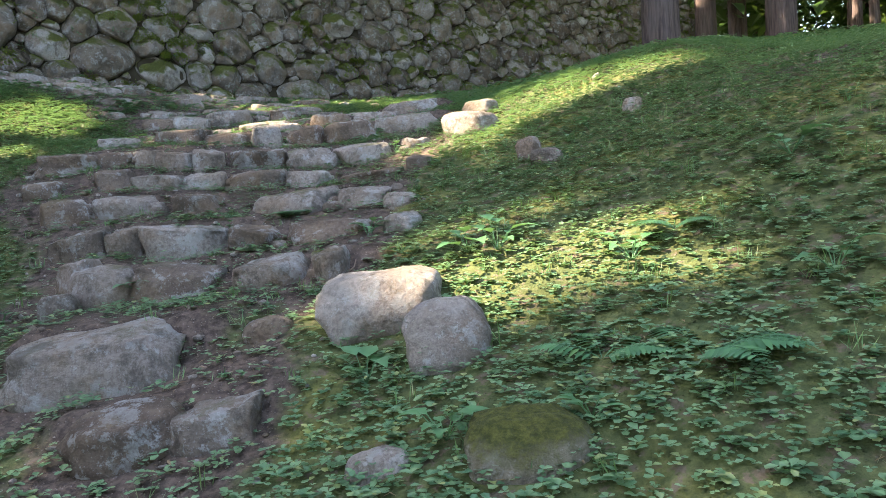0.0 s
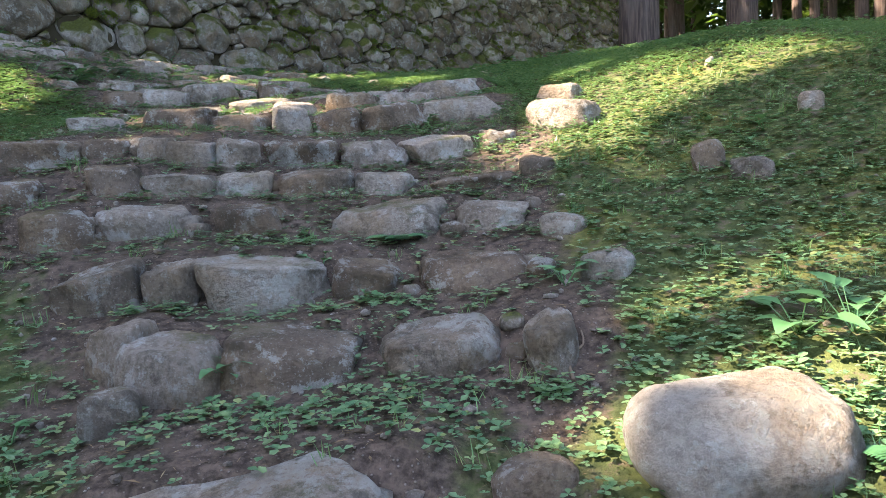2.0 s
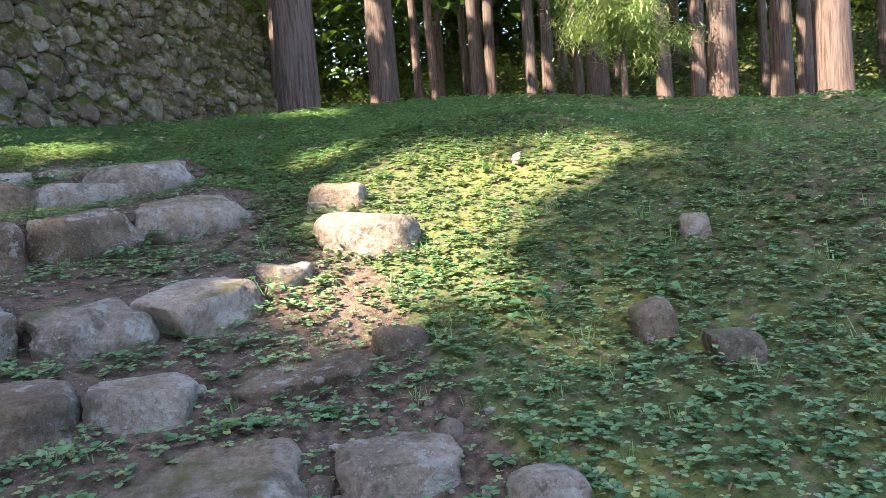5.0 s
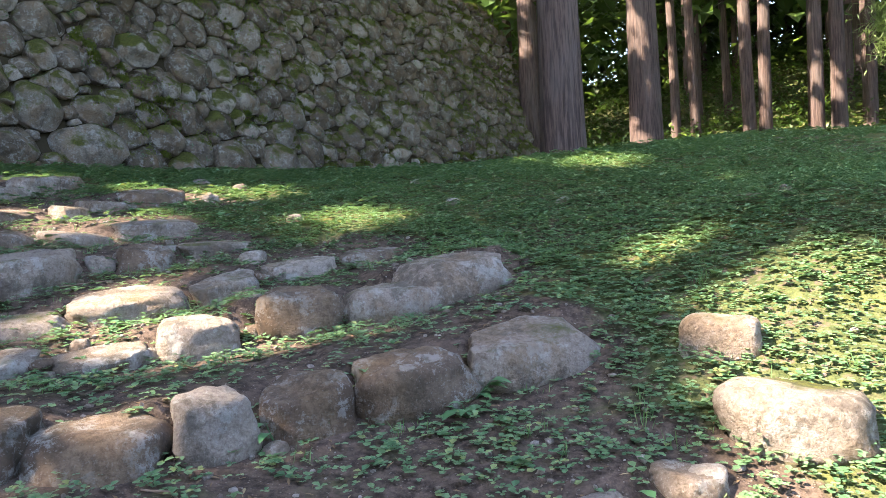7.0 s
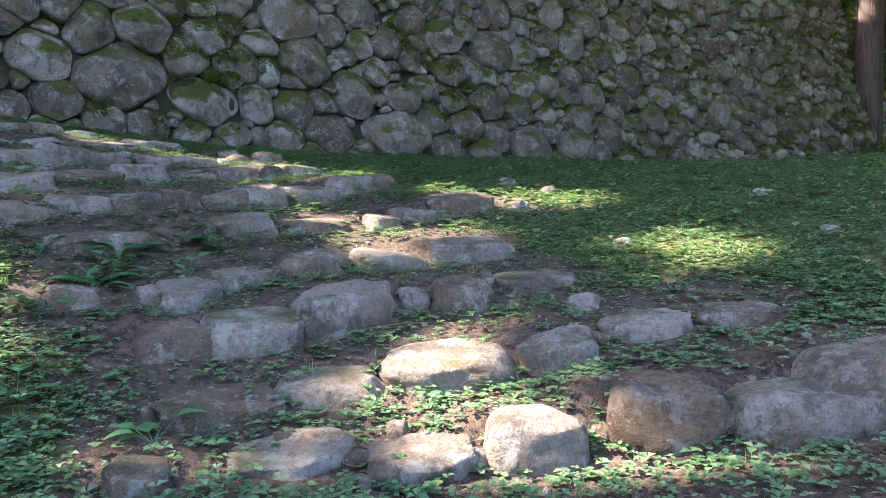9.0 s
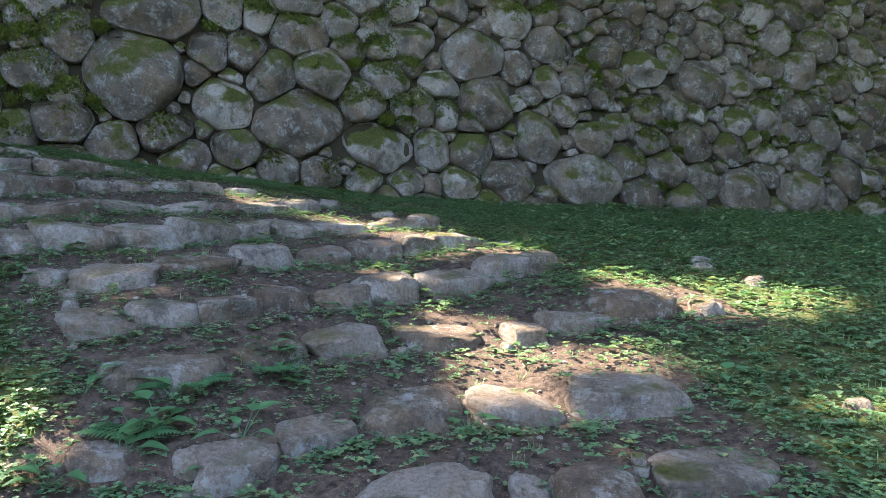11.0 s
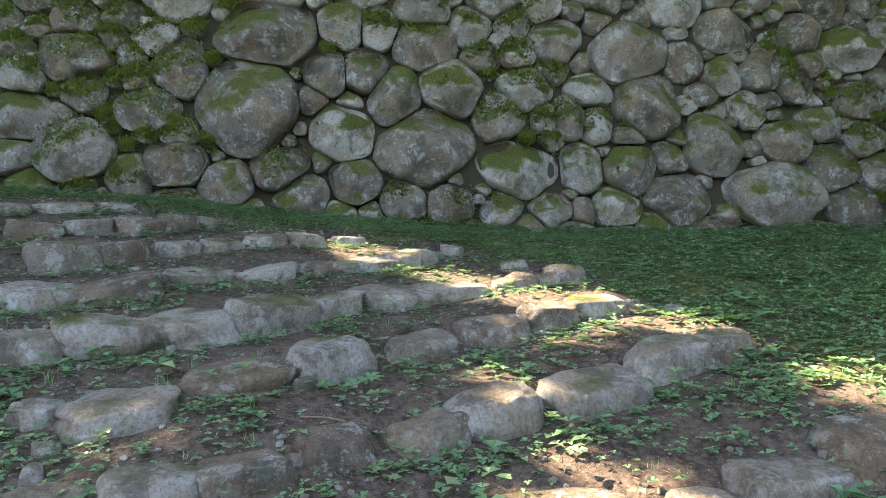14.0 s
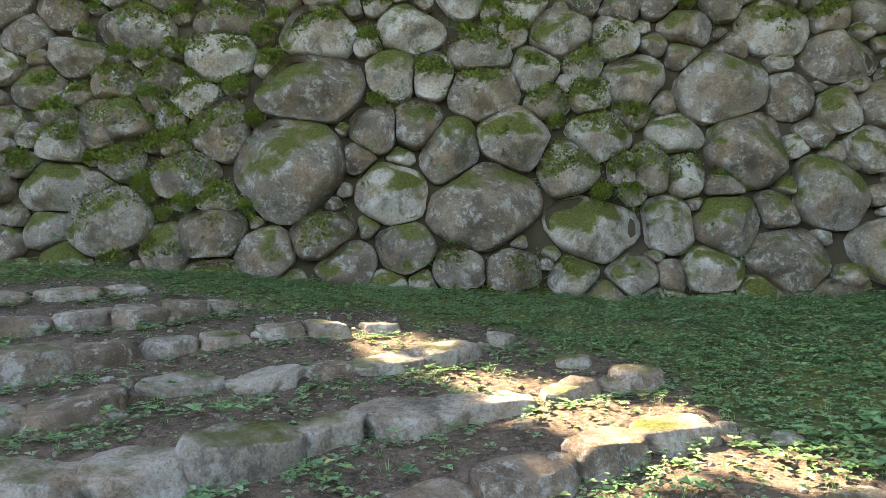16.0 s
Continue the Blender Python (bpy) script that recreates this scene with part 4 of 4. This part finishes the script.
def plant_field():
    """Low leafy ground cover, thick on the slope, thin on the trodden treads, gathered at the feet of the step stones."""
    r = np.random.default_rng(51)
    spread = [((-6.0, 0.3), (4.5, 10.0), 98000, 0.022), ((-10.5, 6.5), (5.0, 18.5), 95000, 0.03), ((-5.0, 10.0), (14.0, 28.0), 22000, 0.055), ((0.5, -5.0), (13.0, 16.0), 26000, 0.046), ((-16.0, -6.0), (-2.0, 12.0), 8000, 0.06), ((-8.0, -8.0), (10.0, 3.0), 8000, 0.06)]
    batches = []
    for lo, hi, n, size in spread:
        x, y = r.uniform(lo[0], hi[0], n), r.uniform(lo[1], hi[1], n)
        near = steps_delta(x, y)[1]
        mx, my = (x - lo[0]) / (hi[0] - lo[0]), (y - lo[1]) / (hi[1] - lo[1])
        edge = np.clip(10 * np.minimum(np.minimum(mx, 1 - mx), np.minimum(my, 1 - my)), 0, 1)
        p = np.stack([x, y], -1)
        patch = wave(p, 1.4, 61) * 0.35 + wave(p, 5.0, 62) * 0.45
        keep = r.uniform(0, 1, n) < np.clip(0.95 - 0.88 * near + 0.7 * patch, 0.6 * (1 - near) + 0.17, 1) * edge
        keep &= ((p - WALL_AT) @ WALL_N) > -0.1
        if size > 0.04:
            jag = 0.5 * wave(p, 1.9, 65)
            keep &= (x < -5.4 + jag) | (x > 3.9 + jag) | (y < 0.9 + jag) | (y > 9.3 + jag)
        batches.append((x[keep], y[keep], size))
    fx, fy = [], []
    for sx, sy, w, d, foot, top, yaw, reach in TREADS:
        m = int(r.integers(2, 7))
        c, s = math.cos(radians(yaw)), math.sin(radians(yaw))
        for _ in range(m):
            k = int(r.integers(3, 11))
            a, u = r.uniform(-0.6, 0.6) * w + r.normal(0, 0.035, k), -d / 2 - 0.04 - np.abs(r.normal(0, 0.05, k))
            fx.append(sx + a * c - u * s)
            fy.append(sy + a * s + u * c)
    batches.append((np.concatenate(fx), np.concatenate(fy), 0.022))
    out_v, out_f, count = [], [], 0
    for x, y, size in batches:
        z = ground_height(x, y) + steps_delta(x, y)[0]
        m, k = len(x), 3
        turn = np.repeat(r.uniform(0, 6.28, m), k) + np.tile(np.arange(k) * 6.28 / k, m) + r.normal(0, 0.3, m * k)
        tall = np.repeat(0.012 + 0.03 * r.uniform(0, 1, m) ** 2, k) * size / 0.022
        s = np.repeat(r.uniform(0.55, 1.45, m), k) * size * r.uniform(0.8, 1.2, m * k)
        p = np.stack([np.repeat(x, k), np.repeat(y, k), np.repeat(z, k) + tall], -1)
        if size > 0.025:
            v, f = leaves(p, s, s * 0.85, turn, r.uniform(-0.2, 0.35, m * k))
        else:
            v, f = round_leaves(p, s, s * 0.85, turn, r.uniform(-0.2, 0.35, m * k))
        out_v.append(v)
        out_f.append(f + count)
        count += len(v)
    # leafy sprigs that stand a hand's breadth over the rest, in drifts
    n = 21000
    x, y = np.r_[r.uniform(-5.5, 4.0, n), r.uniform(-9.0, 4.0, n)], np.r_[r.uniform(0.8, 9.5, n), r.uniform(9.0, 18.0, n)]
    p = np.stack([x, y], -1)
    near = steps_delta(x, y)[1]
    drift = 0.45 + 0.5 * wave(p, 2.2, 63) + 0.35 * wave(p, 7.0, 64) - 0.75 * near
    keep = (r.uniform(0, 1, len(x)) < np.clip(drift, 0.02, 0.9) * 0.95) & (((p - WALL_AT) @ WALL_N) > 0.0)
    x, y = x[keep], y[keep]
    z = ground_height(x, y) + steps_delta(x, y)[0]
    m, k = len(x), 5
    high = np.repeat(r.uniform(0.03, 0.075, m), k) * np.tile(np.linspace(0.35, 1.0, k), m)
    turn = np.repeat(r.uniform(0, 6.28, m), k) + np.tile(np.arange(k) * 2.4, m)
    s = np.repeat(r.uniform(0.016, 0.034, m), k) * r.uniform(0.75, 1.2, m * k)
    lean = np.repeat(r.normal(0, 0.25, (m, 2)), k, 0) * high[:, None]
    p = np.stack([np.repeat(x, k) + lean[:, 0], np.repeat(y, k) + lean[:, 1], np.repeat(z, k) + high], -1)
    v, f = round_leaves(p, s, s * 0.7, turn, r.uniform(-0.35, 0.4, m * k))
    out_v.append(v)
    out_f.append(f + count)
    tagged(new("ground_cover", mesh_of("ground_cover", np.concatenate(out_v), np.concatenate(out_f), LEAF, False)), "low leafy green ground cover on the slope", "ground cover", kind="stuff")


plant_field()


# ---- weeds, ferns and litter ----
WEEDS = (
    (1.61, 3.2, 0.2), (0.83, 2.82, 0.16), (0.2, 3.27, 0.2), (-0.18, 2.5, 0.2), (0.11, 2.02, 0.14), (-1.53, 3.68, 0.12), (0.51, 1.95, 0.1), (1.36, 2.35, 0.16), (-1.5, 3.67, 0.13), (0.33, 3.21, 0.2), (-2.12, 3.47, 0.12), (-1.25, 4.37, 0.12), (-1.07, 4.15, 0.1), (-0.33, 3.88, 0.14), (-1.35, 4.7, 0.08), (-0.99, 6.9, 0.16), (-3.43, 8.76, 0.2), (-3.03, 7.56, 0.18), (-0.62, 6.81, 0.14), (-2.08, 7.91, 0.1), (-1.4, 6.72, 0.14), (-3.8, 8.48, 0.2), (-3.92, 8.24, 0.18), (-3.42, 8.59, 0.14), (-3.61, 7.65, 0.2), (-3.77, 8.66, 0.2), (-3.73, 9.35, 0.16), (-3.83, 8.84, 0.2), (-4.18, 8.66, 0.18), (-3.64, 9.32, 0.16), (-3.84, 8.6, 0.16), (-3.08, 10.22, 0.1),
)
WEEDS_HIGH = (
    (-2.65, 9.37, 0.14), (-1.56, 10.37, 0.16), (-6.15, 10.63, 0.09), (-5.32, 11.23, 0.1), (-6.2, 11.16, 0.09), (-5.92, 14.12, 0.14), (-5.84, 14.91, 0.12), (-4.76, 15.05, 0.16), (-4.29, 15.76, 0.14), (-3.84, 15.76, 0.14), (-1.03, 6.96, 0.14), (-0.69, 6.69, 0.12), (-0.34, 5.92, 0.14), (0.94, 4.95, 0.16), (0.36, 5.06, 0.14), (1.07, 5.03, 0.14), (0.5, 5.13, 0.14),
)
FERNS = (
    (0.59, 2.21, 0.22), (0.86, 2.08, 0.26), (1.04, 2.99, 0.2), (-0.91, 4.66, 0.15), (0.13, 2.83, 0.16), (-3.86, 8.93, 0.22), (-3.64, 9.28, 0.2), (-3.83, 8.57, 0.22),
)


def blade(p, way, up, length, width, seg=5, droop=0.35, wide=0.4):
    """One broad leaf blade, bent down to its tip, with a sunken midrib."""
    t = np.linspace(0, 1, seg + 1)
    side = np.cross(way, up)
    side /= np.linalg.norm(side)
    mid = p + way * (length * t)[:, None] + np.array((0, 0, -1.0)) * (droop * length * t**2)[:, None]
    half = width / 2 * np.sin(np.pi * t**wide * 0.98 + 0.02) ** 0.8
    v = np.stack([mid + side * half[:, None] + up * (0.25 * half)[:, None], mid, mid - side * half[:, None] + up * (0.25 * half)[:, None]], 1).reshape(-1, 3)
    f = []
    for k in range(seg):
        a = 3 * k
        f += [(a, a + 1, a + 4, a + 3), (a + 1, a + 2, a + 5, a + 4)]
    return v, np.array(f)


def joined(pieces):
    vs, fs, n = [], [], 0
    for v, f in pieces:
        vs.append(v)
        fs.append(f + n)
        n += len(v)
    return np.concatenate(vs), np.concatenate(fs)


def weed(x, y, size, seed):
    r = np.random.default_rng(seed)
    plant = tagged(new("weed"), "broad-leaved green weed growing among the stones", "plant", "weeds on the slope")
    plant.matrix_basis = pose(x, y, on_ground(x, y) - 0.005)
    for k in range(int(r.integers(5, 10))):
        a, tilt = r.uniform(0, 6.28), r.uniform(0.5, 1.2)
        way = np.array((math.cos(a) * math.cos(tilt), math.sin(a) * math.cos(tilt), math.sin(tilt)))
        stem = size * r.uniform(0.25, 0.75)
        v, f = tube(np.array((np.zeros(3), way * stem * 0.6, way * stem)), np.array((0.0025, 0.002, 0.0015)), 5)
        child("stem", mesh_of("stem", v, f, WEED), plant)
        flat = np.array((way[0], way[1], 0.25))
        flat /= np.linalg.norm(flat)
        up = np.cross(np.cross(flat, (0, 0, 1.0)), flat)
        ln = size * r.uniform(0.4, 0.75)
        v, f = blade(way * stem, flat, up, ln, ln * r.uniform(0.5, 0.75))
        child("leaf", mesh_of("leaf", v, f, WEED), plant)


def fern(x, y, size, seed):
    r = np.random.default_rng(seed)
    plant = tagged(new("fern"), "small green fern with feathered arching fronds", "fern", "ferns on the slope")
    plant.matrix_basis = pose(x, y, on_ground(x, y) - 0.005)
    for k in range(int(r.integers(5, 8))):
        a = r.uniform(0, 6.28)
        out = np.array((math.cos(a), math.sin(a), 0))
        t = np.linspace(0, 1, 15)
        spine = out * (size * t)[:, None] + np.array((0, 0, 1.0)) * (size * (0.75 * t - 0.6 * t**2))[:, None]
        side = np.array((-out[1], out[0], 0.0))
        pieces = []
        for i in range(2, 15):
            ln = size * 0.3 * math.sin(math.pi * (0.15 + 0.85 * t[i])) + 0.008
            for sgn in (-1, 1):
                way = sgn * side + out * 0.45
                way /= np.linalg.norm(way)
                pieces.append(blade(spine[i], way, np.array((0, 0, 1.0)), ln, 0.022 + 0.12 * ln, 2, 0.2))
        pieces.append((lambda q: (q[0], q[1]))(tube(spine, np.linspace(0.002, 0.0008, 15), 4)))
        v, f = joined(pieces)
        child("frond", mesh_of("frond", v, f, WEED), plant)


for _i, (_x, _y, _s) in enumerate(WEEDS + WEEDS_HIGH):
    weed(_x, _y, _s, 500 + _i)
for _i, (_x, _y, _s) in enumerate(FERNS):
    fern(_x, _y, _s, 700 + _i)


def grass_tufts():
    """Thin grass blades in tufts over the slope and along the wall foot."""
    r = np.random.default_rng(81)
    n = 5200
    x, y = r.uniform(-8, 5, n), r.uniform(1, 19, n)
    near = steps_delta(x, y)[1]
    keep = (r.uniform(0, 1, n) < 0.75 - 0.55 * near) & (((np.stack([x, y], -1) - WALL_AT) @ WALL_N) > 0.0)
    x, y = x[keep], y[keep]
    z = ground_height(x, y) + steps_delta(x, y)[0]
    k = 9
    m = len(x) * k
    p = np.stack([np.repeat(x, k) + r.normal(0, 0.02, m), np.repeat(y, k) + r.normal(0, 0.02, m), np.repeat(z, k) - 0.004], -1)
    ln = np.repeat(r.uniform(0.03, 0.1, len(x)), k) * r.uniform(0.6, 1.2, m)
    v, f = leaves(p, ln, 0.004, r.uniform(0, 6.28, m), r.uniform(0.6, 1.5, m), fold=0.0)
    tagged(new("grass", mesh_of("grass", v, f, GRASS, False)), "thin green grass tufts among the ground cover", "grass", kind="stuff")


grass_tufts()


def litter():
    """Pebbles, dry leaves and needles on the trodden earth."""
    r = np.random.default_rng(91)
    n = 22000
    x, y = r.uniform(-9, 1.2, n), r.uniform(1.2, 14, n)
    near = steps_delta(x, y)[1]
    keep = r.uniform(0, 1, n) < 0.05 + 0.75 * near
    x, y = x[keep], y[keep]
    z = ground_height(x, y) + steps_delta(x, y)[0]
    v0, f0 = sphere(1)
    m = len(x)
    size = 0.004 + 0.022 * r.uniform(0, 1, m) ** 5
    shape = r.uniform(0.6, 1.2, (m, 1, 3)) * np.array((1, 1, 0.65))
    jig = 1 + r.normal(0, 0.14, (m, len(v0), 1))
    v = v0[None] * shape * jig * size[:, None, None] + np.stack([x, y, z + size * 0.25], -1)[:, None]
    f = f0[None] + (np.arange(m) * len(v0))[:, None, None]
    tagged(new("pebbles", mesh_of("pebbles", v.reshape(-1, 3), f.reshape(-1, 3), PEBBLE, False)), "small grey-brown pebbles scattered on the treads", "pebbles", kind="stuff")
    n = 26000
    x, y = r.uniform(-9, 3, n), r.uniform(1.2, 14, n)
    z = ground_height(x, y) + steps_delta(x, y)[0] + 0.006
    ln = r.uniform(0.012, 0.045, n)
    v, f = leaves(np.stack([x, y, z], -1), ln, ln * r.uniform(0.06, 0.4, n) ** 1.3, r.uniform(0, 6.28, n), r.uniform(-0.1, 0.3, n))
    tagged(new("leaf_litter", mesh_of("leaf_litter", v, f, LITTER, False)), "dry brown leaves and needles on the earth", "leaf litter", kind="stuff")
    for x, y, a, ln in ((-1.05, 4.1, 5, 0.34), (-2.75, 6.6, 70, 0.3), (-2.3, 8.7, 20, 0.35), (-1.7, 6.3, 140, 0.2), (-0.4, 3.5, 60, 0.22), (-3.2, 9.7, 120, 0.22), (-4.2, 10.1, 30, 0.25), (-2.6, 10.2, 100, 0.2)):
        t = np.linspace(-0.5, 0.5, 7)
        px = x + ln * t * math.cos(radians(a)) + 0.015 * np.sin(9 * t)
        py = y + ln * t * math.sin(radians(a)) + 0.015 * np.cos(7 * t)
        zs = ground_height(px, py) + steps_delta(px, py)[0] + 0.006
        zs = np.linspace(zs[0], zs[-1], 7) + np.maximum(0, (zs - np.linspace(zs[0], zs[-1], 7)).max())
        v, f = tube(np.stack([px, py, zs], -1), np.linspace(0.006, 0.003, 7), 6)
        tagged(new("twig", mesh_of("twig", v, f, TWIG)), "dry brown twig lying on the earth", "twig", "twigs on the treads")


litter()


def wall_plants():
    """Moss cushions on the shoulders of the wall stones, and small ferny tufts in the joints."""
    r = np.random.default_rng(95)
    spots, ways = [], []
    for ob in bpy.data.objects["wall_north"].children:
        me = ob.data
        n = len(me.vertices)
        co, no = np.empty(n * 3, np.float32), np.empty(n * 3, np.float32)
        me.vertices.foreach_get("co", co)
        me.vertices.foreach_get("normal", no)
        co, no = co.reshape(-1, 3), no.reshape(-1, 3)
        if ob.name.startswith("stones"):
            own = wave(co, 0.9, 97)
        else:
            own = np.full(n, wave(co.mean(0)[None], 0.9, 97)[0] + r.normal(0, 0.5))
        good = (no[:, 2] > 0.3 - 0.1 * own) & (no[:, :2] @ WALL_N > -0.2) & (own + 0.5 * wave(co, 3.0, 98) > 0.2)
        spots.append(co[good])
        ways.append(no[good])
    spots, ways = np.concatenate(spots), np.concatenate(ways)
    some = r.uniform(0, 1, len(spots)) < 0.85
    spots, ways = spots[some], ways[some]
    k = 7
    p = np.repeat(spots, k, 0) + r.normal(0, 0.026, (len(spots) * k, 3))
    w = np.repeat(ways, k, 0)
    p = p - w * 0.004
    m = len(p)
    out = np.arctan2(w[:, 1], w[:, 0]) + r.normal(0, 0.8, m)
    v, f = leaves(p, r.uniform(0.024, 0.052, m), 0.026, out, r.uniform(-0.2, 1.3, m), fold=0.1)
    tagged(new("wall_moss", mesh_of("wall_moss", v, f, MOSS, False)), "thick bright green moss cushions on wall stones", "moss", kind="stuff")
    n = 420
    u, z = r.uniform(-6, 24, n), r.uniform(3.9, 9.5, n)
    base = wall_point(u, z, 0.05)
    k = 10
    p = np.repeat(base, k, 0) + r.normal(0, 0.03, (n * k, 3))
    v, f = leaves(p, r.uniform(0.04, 0.11, n * k), 0.02, r.uniform(-2.4, 0.9, n * k), r.uniform(-0.7, 0.8, n * k))
    tagged(new("wall_plants", mesh_of("wall_plants", v, f, WEED, False)), "small green plants rooted in wall joints", "plants", kind="stuff")


wall_plants()
